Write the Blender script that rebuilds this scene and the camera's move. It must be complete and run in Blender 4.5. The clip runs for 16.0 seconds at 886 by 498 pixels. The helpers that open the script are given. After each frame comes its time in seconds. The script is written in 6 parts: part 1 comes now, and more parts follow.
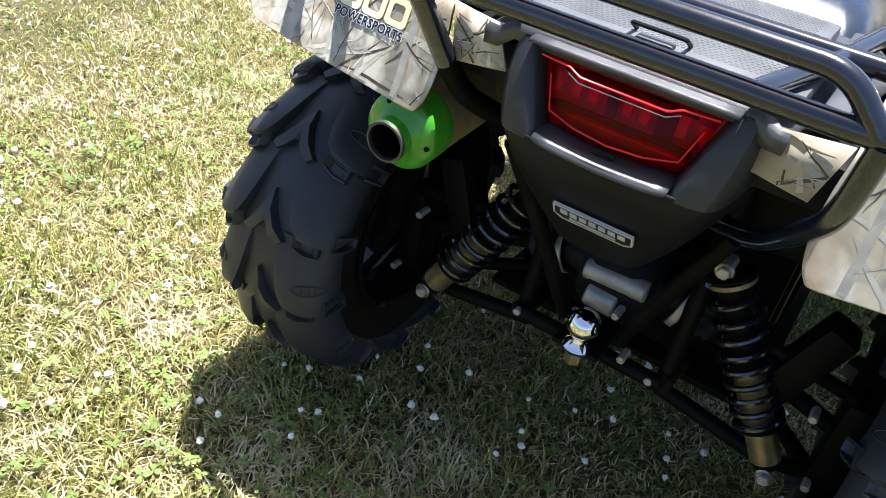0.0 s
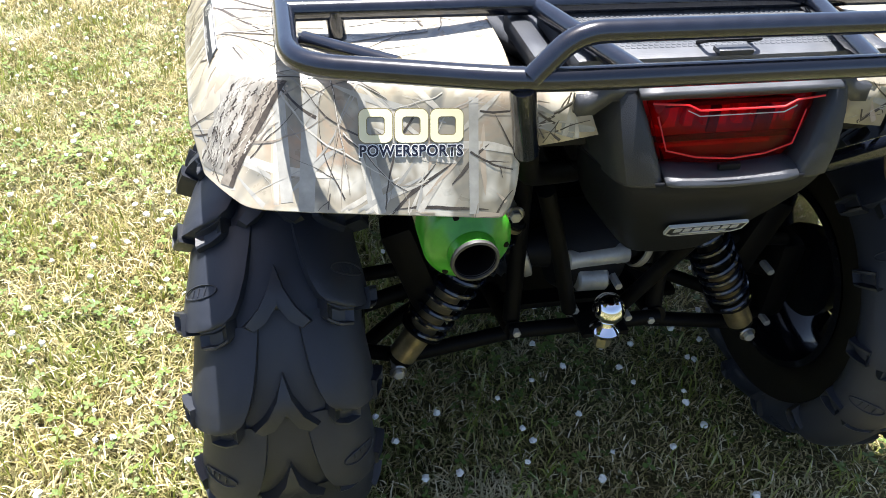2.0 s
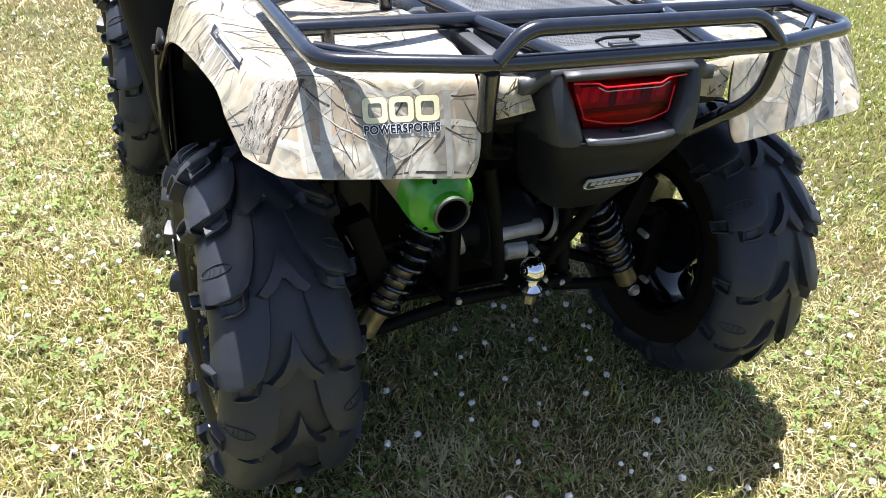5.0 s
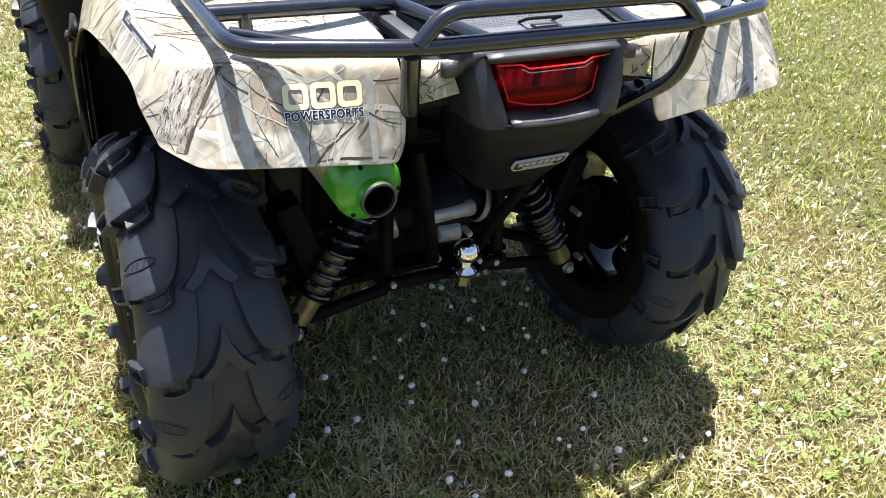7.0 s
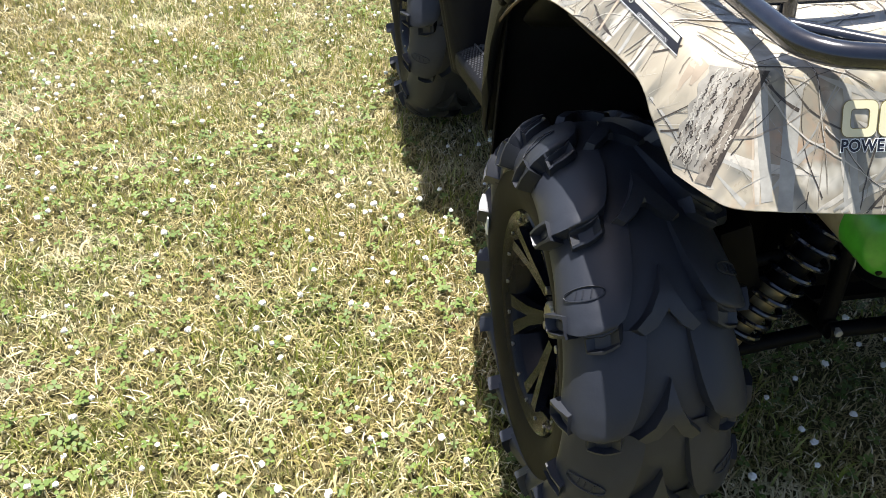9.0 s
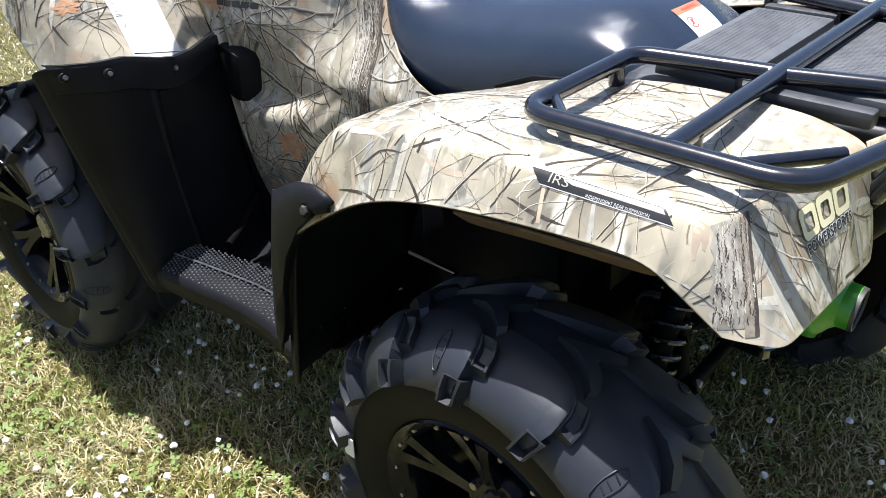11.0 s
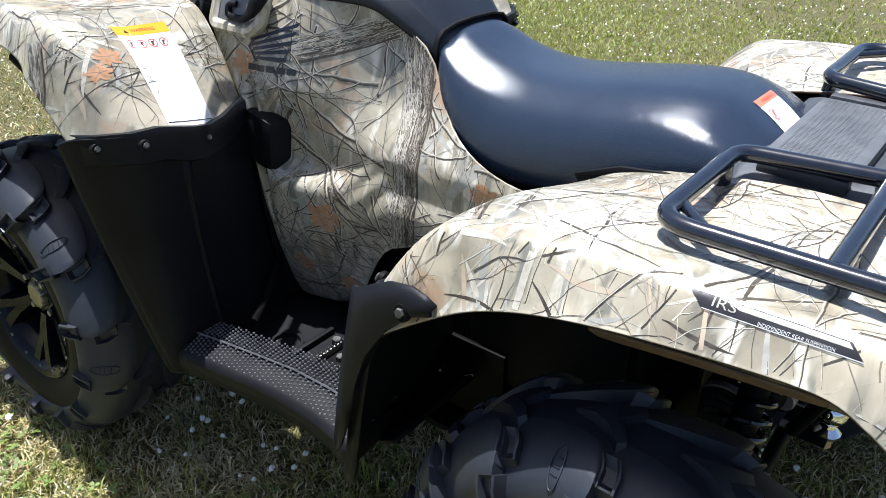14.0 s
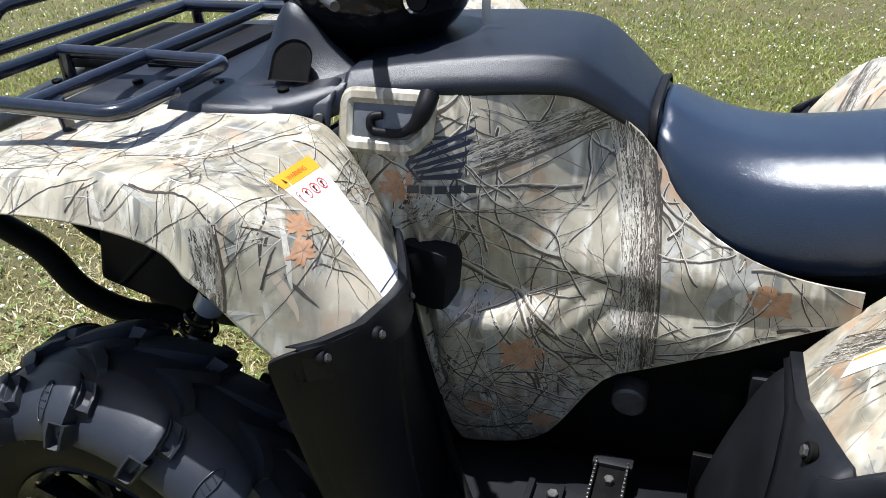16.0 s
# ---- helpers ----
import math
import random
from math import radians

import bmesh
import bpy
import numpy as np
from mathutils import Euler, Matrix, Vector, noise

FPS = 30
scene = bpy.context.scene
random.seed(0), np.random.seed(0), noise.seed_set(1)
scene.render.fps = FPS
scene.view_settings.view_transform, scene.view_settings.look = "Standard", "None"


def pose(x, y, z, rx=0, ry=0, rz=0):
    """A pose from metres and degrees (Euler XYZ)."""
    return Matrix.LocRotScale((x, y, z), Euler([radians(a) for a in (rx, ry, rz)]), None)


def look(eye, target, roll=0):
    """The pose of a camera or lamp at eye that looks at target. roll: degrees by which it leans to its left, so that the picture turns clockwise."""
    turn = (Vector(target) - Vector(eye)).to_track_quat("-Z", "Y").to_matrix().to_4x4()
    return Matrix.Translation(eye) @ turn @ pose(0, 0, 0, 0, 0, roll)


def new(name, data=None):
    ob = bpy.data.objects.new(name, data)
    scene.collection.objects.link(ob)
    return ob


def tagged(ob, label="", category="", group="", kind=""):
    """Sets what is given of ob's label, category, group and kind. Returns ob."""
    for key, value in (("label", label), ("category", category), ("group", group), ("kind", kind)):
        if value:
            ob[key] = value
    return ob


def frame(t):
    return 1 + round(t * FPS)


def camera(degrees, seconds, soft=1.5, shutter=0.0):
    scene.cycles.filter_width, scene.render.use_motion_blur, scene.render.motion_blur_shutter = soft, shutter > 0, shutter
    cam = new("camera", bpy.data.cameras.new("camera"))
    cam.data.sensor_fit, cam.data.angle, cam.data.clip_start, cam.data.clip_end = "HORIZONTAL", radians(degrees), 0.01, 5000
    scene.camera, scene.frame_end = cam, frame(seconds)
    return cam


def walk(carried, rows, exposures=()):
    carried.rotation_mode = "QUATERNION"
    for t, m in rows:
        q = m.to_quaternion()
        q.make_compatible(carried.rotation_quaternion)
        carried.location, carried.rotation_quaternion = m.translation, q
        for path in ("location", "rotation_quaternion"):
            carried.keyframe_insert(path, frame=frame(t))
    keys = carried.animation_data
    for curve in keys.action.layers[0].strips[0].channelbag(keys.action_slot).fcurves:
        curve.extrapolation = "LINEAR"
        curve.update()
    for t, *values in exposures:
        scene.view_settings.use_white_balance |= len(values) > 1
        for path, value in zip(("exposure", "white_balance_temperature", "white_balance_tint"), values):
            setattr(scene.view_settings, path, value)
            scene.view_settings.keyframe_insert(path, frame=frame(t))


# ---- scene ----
cam = camera(58.0, 16.0, 0.45)
PATH = [
    (0, (0.231, -1.056, 1.144), (-0.533, 0.385, -0.013), 10.3),
    (0.5, (-0.003, -1.128, 1.176), (-0.348, 0.489, 0.052), 7.8),
    (1, (-0.176, -1.077, 1.155), (-0.332, 0.541, -0.009), 6.9),
    (1.5, (-0.345, -0.964, 1.169), (-0.263, 0.617, -0.053), 1.4),
    (2, (-0.458, -0.994, 1.2), (-0.102, 0.568, 0.002), 3.1),
    (2.5, (-0.689, -1.075, 1.204), (0.072, 0.361, 0.037), 6.7),
    (3, (-0.703, -1.183, 1.218), (-0.005, 0.4, 0.215), 3.4),
    (3.5, (-0.705, -1.209, 1.23), (-0.027, 0.401, 0.256), 3.0),
    (4, (-0.711, -1.211, 1.22), (0.033, 0.367, 0.241), 4.7),
    (6.5, (-0.699, -1.206, 1.21), (0.046, 0.282, 0.101), 4.8),
    (7, (-0.684, -1.212, 1.22), (0.174, 0.237, 0.141), 5.5),
    (7.5, (-0.7, -1.205, 1.225), (0.095, 0.307, 0.184), 5.4),
    (8, (-0.748, -1.152, 1.213), (-0.102, 0.395, 0.122), 6.9),
    (8.5, (-0.807, -1.067, 1.186), (-0.251, 0.413, -0.038), 8.9),
    (9, (-0.866, -0.872, 1.173), (-0.609, 0.683, -0.058), 0.8),
    (9.5, (-0.908, -0.693, 1.176), (-0.423, 0.79, -0.076), -0.8),
    (10, (-1.049, -0.534, 1.188), (0.006, 0.725, 0.046), -4.3),
    (12.5, (-1.166, -0.462, 1.281), (0.124, 0.691, 0.278), -2.4),
    (13, (-1.165, -0.44, 1.285), (0.087, 0.77, 0.301), -2.6),
    (13.5, (-1.189, -0.373, 1.287), (0.193, 0.742, 0.366), -0.8),
    (14, (-1.204, -0.248, 1.276), (0.184, 0.807, 0.296), 1.0),
    (14.5, (-1.126, -0.031, 1.267), (0.336, 0.975, 0.345), 0.0),
    (15, (-1.118, 0.151, 1.279), (0.385, 1.028, 0.294), 0.4),
    (15.5, (-1.214, 0.336, 1.298), (0.404, 1.03, 0.349), -2.5),
    (16, (-1.237, 0.504, 1.317), (0.4, 1.139, 0.359), -3.1),
]
EXPOSURES = [(0, 1.74, 6300, 12), (2.5, 1.74, 6300, 12), (4, 1.62, 6350, 12), (6.3, 1.66, 6350, 12), (8.5, 1.48, 6500, 12), (9.5, 1.18, 6450, 12), (10.2, 1.2, 6350, 12), (12.5, 1.22, 6050, 10), (16, 1.02, 6000, 10)]
walk(cam, [(t, look(eye, target, roll)) for t, eye, target, roll in PATH], EXPOSURES)

# ---- world, sun ----
world = bpy.data.worlds.new("world")
scene.world = world
world.use_nodes = True
wn = world.node_tree
sky = wn.nodes.new("ShaderNodeTexSky")
sky.sky_type = 'NISHITA'
sky.sun_disc = False
sky.sun_elevation = radians(78.5)
sky.sun_rotation = radians(-10)
sky.air_density, sky.dust_density, sky.ozone_density = 0.8, 2.0, 0.7
bg = wn.nodes["Background"]
bg.inputs["Strength"].default_value = 0.075
wn.links.new(sky.outputs[0], bg.inputs["Color"])
sun_data = bpy.data.lights.new("sun", 'SUN')
sun_data.energy, sun_data.angle, sun_data.color = 5.0, radians(0.55), (1.0, 0.97, 0.925)
sun = new("sun", sun_data)
sun.matrix_world = look((0.30, 1.75, 9.0), (0, 0, 0))


# ---- materials ----
class Nodes:
    """A small builder for node materials."""

    def __init__(self, name):
        self.mat = bpy.data.materials.new(name)
        self.mat.use_nodes = True
        self.tree = self.mat.node_tree
        self.bsdf = self.tree.nodes["Principled BSDF"]
        self.coord = self.tree.nodes.new("ShaderNodeTexCoord").outputs["Object"]

    def put(self, kind, **ins):
        n = self.tree.nodes.new(kind)
        for k, v in ins.items():
            key = k.replace("_", " ")
            sock = n.inputs[key] if key in n.inputs else n.inputs[int(k[1:])]
            self.feed(sock, v)
        return n

    def feed(self, sock, v):
        if isinstance(v, bpy.types.NodeSocket):
            self.tree.links.new(v, sock)
        else:
            sock.default_value = v

    def noise(self, scale, detail=3.0, rough=0.5, vector=None, distort=0.0):
        n = self.put("ShaderNodeTexNoise", Scale=scale, Detail=detail, Roughness=rough, Distortion=distort, Vector=vector or self.coord)
        return n.outputs["Fac"]

    def ramp(self, fac, *stops):
        n = self.put("ShaderNodeValToRGB", Fac=fac)
        e = n.color_ramp.elements
        while len(e) < len(stops):
            e.new(0.5)
        for el, (p, c) in zip(e, stops):
            el.position = p
            el.color = (c, c, c, 1) if isinstance(c, (int, float)) else (*c, 1)
        return n.outputs["Color"]

    def math(self, op, a, b=0.0, c=0.0):
        n = self.tree.nodes.new("ShaderNodeMath")
        n.operation = op
        for sock, v in zip(n.inputs, (a, b, c)):
            self.feed(sock, v)
        return n.outputs[0]

    def mix(self, fac, a, b, blend='MIX'):
        n = self.tree.nodes.new("ShaderNodeMix")
        n.data_type, n.blend_type = 'RGBA', blend
        self.feed(n.inputs[0], fac)
        self.feed(n.inputs[6], (*a, 1) if isinstance(a, tuple) else a)
        self.feed(n.inputs[7], (*b, 1) if isinstance(b, tuple) else b)
        return n.outputs[2]

    def mapping(self, scale=(1, 1, 1), rot=(0, 0, 0), loc=(0, 0, 0), vector=None):
        return self.put("ShaderNodeMapping", Vector=vector or self.coord, Scale=scale, Rotation=rot, Location=loc).outputs[0]

    def bump(self, height, strength=0.2, distance=0.002):
        n = self.put("ShaderNodeBump", Height=height, Strength=strength, Distance=distance)
        self.tree.links.new(n.outputs[0], self.bsdf.inputs["Normal"])

    def set(self, **ins):
        for k, v in ins.items():
            sock = self.bsdf.inputs[k.replace("_", " ")]
            if isinstance(v, tuple) and len(v) == 3 and sock.type == 'RGBA':
                v = (*v, 1)
            self.feed(sock, v)
        return self.mat


def simple(name, dark, light, rough=(0.4, 0.6), scale=30.0, grain=400.0, bump=0.15, metal=0.0, coat=0.0, spec=0.5, dist=0.0006):
    m = Nodes(name)
    wear = m.noise(scale, 5.0, 0.6)
    fine = m.noise(grain, 2.0)
    col = m.mix(m.ramp(wear, (0.3, 0.0), (0.75, 1.0)), dark, light)
    r = m.math('ADD', m.math('MULTIPLY', wear, rough[1] - rough[0]), rough[0])
    if bump:
        m.bump(fine, bump, dist)
    m.set(Base_Color=col, Roughness=r, Metallic=metal, Coat_Weight=coat, Specular_IOR_Level=spec)
    return m.mat


PLASTIC = simple("black_plastic", (0.0060, 0.0062, 0.0074), (0.0115, 0.0118, 0.0138), (0.42, 0.56), 9, 900, 0.35, spec=0.12)
SATIN = simple("satin_black_plastic", (0.0065, 0.007, 0.0088), (0.012, 0.013, 0.016), (0.36, 0.48), 16, 900, 0.5, spec=0.13)
ALLOY = simple("bare_alloy", (0.30, 0.295, 0.27), (0.52, 0.51, 0.48), (0.35, 0.5), 30, 300, 0.2, metal=0.4)
OCHRE = simple("ochre_outline_print", (0.20, 0.165, 0.06), (0.28, 0.235, 0.09), (0.3, 0.4), 20, 300, 0.0)
SURROUND = simple("grained_lamp_surround", (0.014, 0.0155, 0.019), (0.026, 0.028, 0.034), (0.32, 0.44), 20, 900, 0.8, spec=0.5)
GRAINY = simple("grained_black_plastic", (0.0065, 0.0085, 0.0135), (0.012, 0.0155, 0.024), (0.32, 0.42), 12, 800, 0.8, spec=0.42, dist=0.0006)
# Pad grey includes the sun glare of the rear deck in its base colour.
PAD = simple("lifted_grey_pad", (0.060, 0.064, 0.070), (0.105, 0.11, 0.118), (0.36, 0.50), 30, 520, 0.5, spec=0.8, dist=0.0008)
# Black tread plastic painted grey in place of the sun's glare.
TREAD = simple("glare_grey_tread", (0.034, 0.036, 0.041), (0.095, 0.098, 0.105), (0.35, 0.5), 40, 300, 0.4, spec=0.35)
REDLINE = simple("bright_red_plastic", (0.70, 0.010, 0.016), (0.85, 0.02, 0.025), (0.25, 0.35), 30, 200, 0.0)
BROWN_EDGE = simple("brown_inner_edge", (0.050, 0.030, 0.016), (0.135, 0.082, 0.042), (0.6, 0.8), 60, 300, 0.2)
BRASS = simple("tarnished_brass", (0.16, 0.13, 0.07), (0.34, 0.28, 0.16), (0.35, 0.5), 40, 300, 0.1, metal=0.7)
RUBBER = simple("tyre_rubber", (0.0120, 0.0142, 0.0205), (0.023, 0.027, 0.037), (0.44, 0.58), 9, 260, 0.2, spec=0.45)
LUGS = simple("lug_rubber", (0.0095, 0.0112, 0.0155), (0.024, 0.0275, 0.036), (0.38, 0.52), 12, 260, 0.25, spec=0.5)
TUBE = simple("black_powder_coat", (0.005, 0.0065, 0.012), (0.010, 0.013, 0.022), (0.14, 0.24), 60, 900, 0.10, coat=0.7, spec=0.55)
VINYL = simple("seat_vinyl", (0.014, 0.022, 0.040), (0.022, 0.033, 0.055), (0.13, 0.20), 7, 700, 0.42, spec=0.6, dist=0.0010)
BRICK = simple("brick_red_print", (0.52, 0.15, 0.085), (0.60, 0.20, 0.12), (0.3, 0.4), 20, 300, 0.0)
BARK = simple("printed_bark", (0.15, 0.14, 0.115), (0.52, 0.49, 0.42), (0.3, 0.4), 35, 300, 0.0)
TWIG_DARK = simple("printed_dark_twig", (0.030, 0.024, 0.018), (0.095, 0.078, 0.060), (0.3, 0.4), 90, 300, 0.0)
TWIG_MID = simple("printed_brown_twig", (0.15, 0.125, 0.095), (0.36, 0.32, 0.255), (0.3, 0.4), 90, 300, 0.0)
TWIG_PALE = simple("printed_pale_twig", (0.36, 0.33, 0.27), (0.60, 0.57, 0.49), (0.3, 0.4), 70, 300, 0.0)
SHADE = simple("printed_grey_stem", (0.25, 0.245, 0.215), (0.42, 0.41, 0.365), (0.3, 0.4), 40, 300, 0.0)
TAWNY = simple("printed_tawny_stem", (0.36, 0.29, 0.21), (0.50, 0.42, 0.32), (0.3, 0.4), 30, 300, 0.0)
LEAF = simple("printed_leaf", (0.34, 0.175, 0.09), (0.52, 0.31, 0.185), (0.3, 0.4), 60, 300, 0.0)
CHROME = simple("chrome", (0.75, 0.76, 0.78), (0.85, 0.86, 0.87), (0.04, 0.08), 30, 100, 0.0, metal=1.0)
STEEL = simple("zinc_bolt", (0.22, 0.215, 0.20), (0.38, 0.37, 0.35), (0.28, 0.45), 60, 300, 0.1, metal=1.0)
CAST = simple("cast_aluminium", (0.045, 0.045, 0.046), (0.12, 0.118, 0.112), (0.42, 0.6), 24, 300, 0.3, metal=0.6)
FRAME = simple("black_frame_paint", (0.0025, 0.0025, 0.0028), (0.007, 0.0065, 0.006), (0.4, 0.6), 24, 400, 0.15, spec=0.07)
RIM = simple("gloss_black_rim", (0.003, 0.0032, 0.0045), (0.006, 0.0065, 0.009), (0.08, 0.14), 40, 500, 0.03, spec=0.15)
GREEN = simple("green_anodised", (0.035, 0.22, 0.012), (0.07, 0.36, 0.025), (0.26, 0.42), 45, 300, 0.1, coat=0.3)
TAN = simple("heat_tanned_can", (0.26, 0.20, 0.10), (0.50, 0.43, 0.28), (0.3, 0.5), 18, 200, 0.1, metal=0.5)
WHITE = simple("white_sticker", (0.74, 0.74, 0.72), (0.82, 0.82, 0.80), (0.3, 0.4), 20, 300, 0.0)
ORANGE = simple("orange_sticker", (0.80, 0.30, 0.015), (0.85, 0.36, 0.03), (0.3, 0.4), 20, 300, 0.0)
REDPRINT = simple("red_print", (0.5, 0.03, 0.02), (0.6, 0.06, 0.04), (0.3, 0.4), 20, 300, 0.0)
INK = simple("black_print", (0.010, 0.010, 0.012), (0.016, 0.016, 0.018), (0.3, 0.4), 20, 300, 0.0)
NAVY = simple("dark_blue_print", (0.006, 0.007, 0.018), (0.010, 0.011, 0.026), (0.3, 0.4), 20, 300, 0.0)
CREAM = simple("cream_print", (0.76, 0.72, 0.46), (0.84, 0.80, 0.55), (0.3, 0.4), 20, 300, 0.0)
SILVER = simple("silver_print", (0.55, 0.55, 0.53), (0.66, 0.66, 0.64), (0.25, 0.35), 20, 300, 0.0, metal=0.3)
GOLD = simple("hub_cap_gold", (0.20, 0.185, 0.12), (0.34, 0.315, 0.22), (0.3, 0.42), 40, 300, 0.1, metal=0.8)
# Black plastic, its base lifted to stand in for sun glare on upward faces.
GLARE_BLACK = simple("glare_lifted_black_plastic", (0.026, 0.028, 0.033), (0.050, 0.054, 0.062), (0.34, 0.48), 20, 900, 0.7, spec=0.8)
OLIVE = simple("dusty_sidewall", (0.006, 0.0056, 0.0042), (0.015, 0.0135, 0.009), (0.55, 0.75), 20, 260, 0.25, spec=0.12)
LENS_IN = simple("lamp_reflector", (0.28, 0.006, 0.010), (0.65, 0.02, 0.03), (0.3, 0.5), 40, 90, 0.3, dist=0.002)


def lens_material():
    m = Nodes("red_lens")
    m.set(Base_Color=(0.92, 0.02, 0.045), Roughness=0.03, Transmission_Weight=0.97, IOR=1.2)
    return m.mat


LENS = lens_material()


def camo_material():
    """Woodland print: soft khaki and bark-grey ground with blurred stems, tan and ochre patches."""
    m = Nodes("camouflage_print")
    big = m.noise(6.0, 4.0, 0.55, distort=0.8)
    mid = m.noise(18.0, 4.0, 0.6, distort=1.2)
    col = m.ramp(big, (0.28, (0.190, 0.166, 0.120)), (0.42, (0.305, 0.272, 0.202)), (0.55, (0.410, 0.370, 0.280)), (0.72, (0.525, 0.482, 0.378)))
    for rot, loc, tone, lo, hi in (((0.35, 0.2, 0.1), (0, 0, 0), (0.165, 0.158, 0.125), 0.55, 0.68), ((-0.8, 0.3, 0.4), (1, 2, 3), (0.62, 0.59, 0.50), 0.54, 0.66), ((0.9, 0.1, 0.2), (4, 1, 2), (0.14, 0.142, 0.122), 0.58, 0.68)):
        stem = m.noise(5.0, 2.0, 0.5, m.mapping(scale=(5.0, 9.0, 1.1), rot=rot, loc=loc), 0.3)
        col = m.mix(m.ramp(stem, (lo, 0.0), (hi, 0.8)), col, tone)
    col = m.mix(m.ramp(mid, (0.56, 0.0), (0.68, 0.5)), col, (0.19, 0.185, 0.15))
    straw = m.ramp(m.noise(8.0, 3.0, 0.5, m.mapping(loc=(3.1, 1.7, 0.4))), (0.54, 0.0), (0.70, 0.75))
    col = m.mix(straw, col, (0.56, 0.49, 0.37))
    ochre = m.ramp(m.noise(7.0, 5.0, 0.65, m.mapping(loc=(7.3, 0.7, 5.1)), 0.6), (0.56, 0.0), (0.68, 0.75))
    col = m.mix(ochre, col, (0.40, 0.25, 0.145))
    m.bump(m.noise(700, 2), 0.08, 0.0004)
    m.set(Base_Color=col, Roughness=m.math('ADD', m.math('MULTIPLY', mid, 0.14), 0.22), Coat_Weight=0.3, Coat_Roughness=0.15)
    return m.mat


CAMO = camo_material()


def lawn_material(name, blades, green=0.0):
    m = Nodes(name)
    patch = m.noise(2.6, 5.0, 0.62)
    fine = m.noise(26.0, 4.0, 0.65)
    col = m.mix(m.ramp(patch, (0.36, 0.0), (0.64, 1.0)), (0.17, 0.215, 0.045), (0.38, 0.325, 0.12))
    col = m.mix(m.ramp(fine, (0.45, 0.0), (0.66, 0.8)), col, (0.50, 0.41, 0.21))
    brown = m.ramp(m.noise(1.7, 5.0, 0.65, m.mapping(loc=(2.0, 8.0, 0.0))), (0.52, 0.0), (0.68, 0.65))
    col = m.mix(brown, col, (0.34, 0.245, 0.11))
    if blades:
        isl = m.put("ShaderNodeNewGeometry").outputs["Random Per Island"]
        col = m.mix(m.ramp(isl, (0.50, 0.0), (0.58, 0.85)), col, (0.57, 0.48, 0.24))
        col = m.mix(m.ramp(isl, (0.86, 0.0), (0.90, 0.95)), col, (0.88, 0.82, 0.60))
        col = m.mix(m.ramp(isl, (0.0, 0.9), (0.30, 0.0)), col, (0.105, 0.135, 0.025))
        bleach = m.ramp(m.noise(3.2, 4.0, 0.6, m.mapping(loc=(6.3, 2.7, 0.0))), (0.55, 0.0), (0.68, 0.75))
        col = m.mix(bleach, col, (0.82, 0.74, 0.50))
        col = m.mix(green, col, (0.24, 0.30, 0.035))
        m.set(Base_Color=col, Roughness=0.5, Specular_IOR_Level=0.5)
        glow = m.put("ShaderNodeBsdfTranslucent", Color=col)
        both = m.put("ShaderNodeMixShader", Fac=0.30)
        m.tree.links.new(m.bsdf.outputs[0], both.inputs[1])
        m.tree.links.new(glow.outputs[0], both.inputs[2])
        m.tree.links.new(both.outputs[0], m.tree.nodes["Material Output"].inputs["Surface"])
    else:
        col = m.mix(0.8, col, (0.048, 0.042, 0.016))
        m.set(Base_Color=col, Roughness=0.7, Specular_IOR_Level=0.3)
        m.bump(m.noise(160, 4.0, 0.7), 0.8, 0.02)
    return m.mat


SOIL = lawn_material("lawn_sod", False)
GRASS = lawn_material("grass_blades", True)
FAR_GRASS = lawn_material("far_grass_blades", True, 0.70)
CLOVER = simple("clover_leaf", (0.07, 0.115, 0.022), (0.16, 0.215, 0.05), (0.5, 0.65), 6, 100, 0.0, spec=0.3)
BLOOM = simple("clover_bloom", (0.80, 0.79, 0.72), (0.93, 0.93, 0.90), (0.6, 0.7), 90, 500, 0.2)


# ---- mesh helpers ----
def finish(bm, name, mat, smooth=40):
    bmesh.ops.recalc_face_normals(bm, faces=bm.faces[:])
    me = bpy.data.meshes.new(name)
    bm.to_mesh(me)
    bm.free()
    for one in (mat if isinstance(mat, (list, tuple)) else [mat]):
        me.materials.append(one)
    if smooth:
        me.polygons.foreach_set("use_smooth", [True] * len(me.polygons))
        me.set_sharp_from_angle(angle=radians(smooth))
    return me


def part(name, bm, material, parent, label="", smooth=40, solid=0.0, sub=0, offset=-1.0, at=None, rim=0):
    """Links a bmesh (or a mesh) as one mesh object under a thing or a part."""
    me = finish(bm, name, material, smooth) if isinstance(bm, bmesh.types.BMesh) else bm
    ob = new(name, me)
    ob.parent = parent
    if at is not None:
        ob.matrix_basis = at
    if sub:
        mod = ob.modifiers.new("round", 'SUBSURF')
        mod.levels = mod.render_levels = sub
    if solid:
        mod = ob.modifiers.new("thick", 'SOLIDIFY')
        mod.thickness, mod.offset, mod.material_offset_rim = solid, offset, rim
    return tagged(ob, label)


def rounded(points, radius, n=6):
    """A polyline with its inner corners rounded off."""
    pts = [Vector(p) for p in points]
    out = [pts[0]]
    for a, b, c in zip(pts, pts[1:], pts[2:]):
        u, v = (a - b), (c - b)
        d = min(radius, u.length * 0.45, v.length * 0.45)
        p, q = b + u.normalized() * d, b + v.normalized() * d
        for i in range(n + 1):
            t = i / n
            out.append(p * (1 - t) ** 2 + b * 2 * t * (1 - t) + q * t * t)
    return out + [pts[-1]]


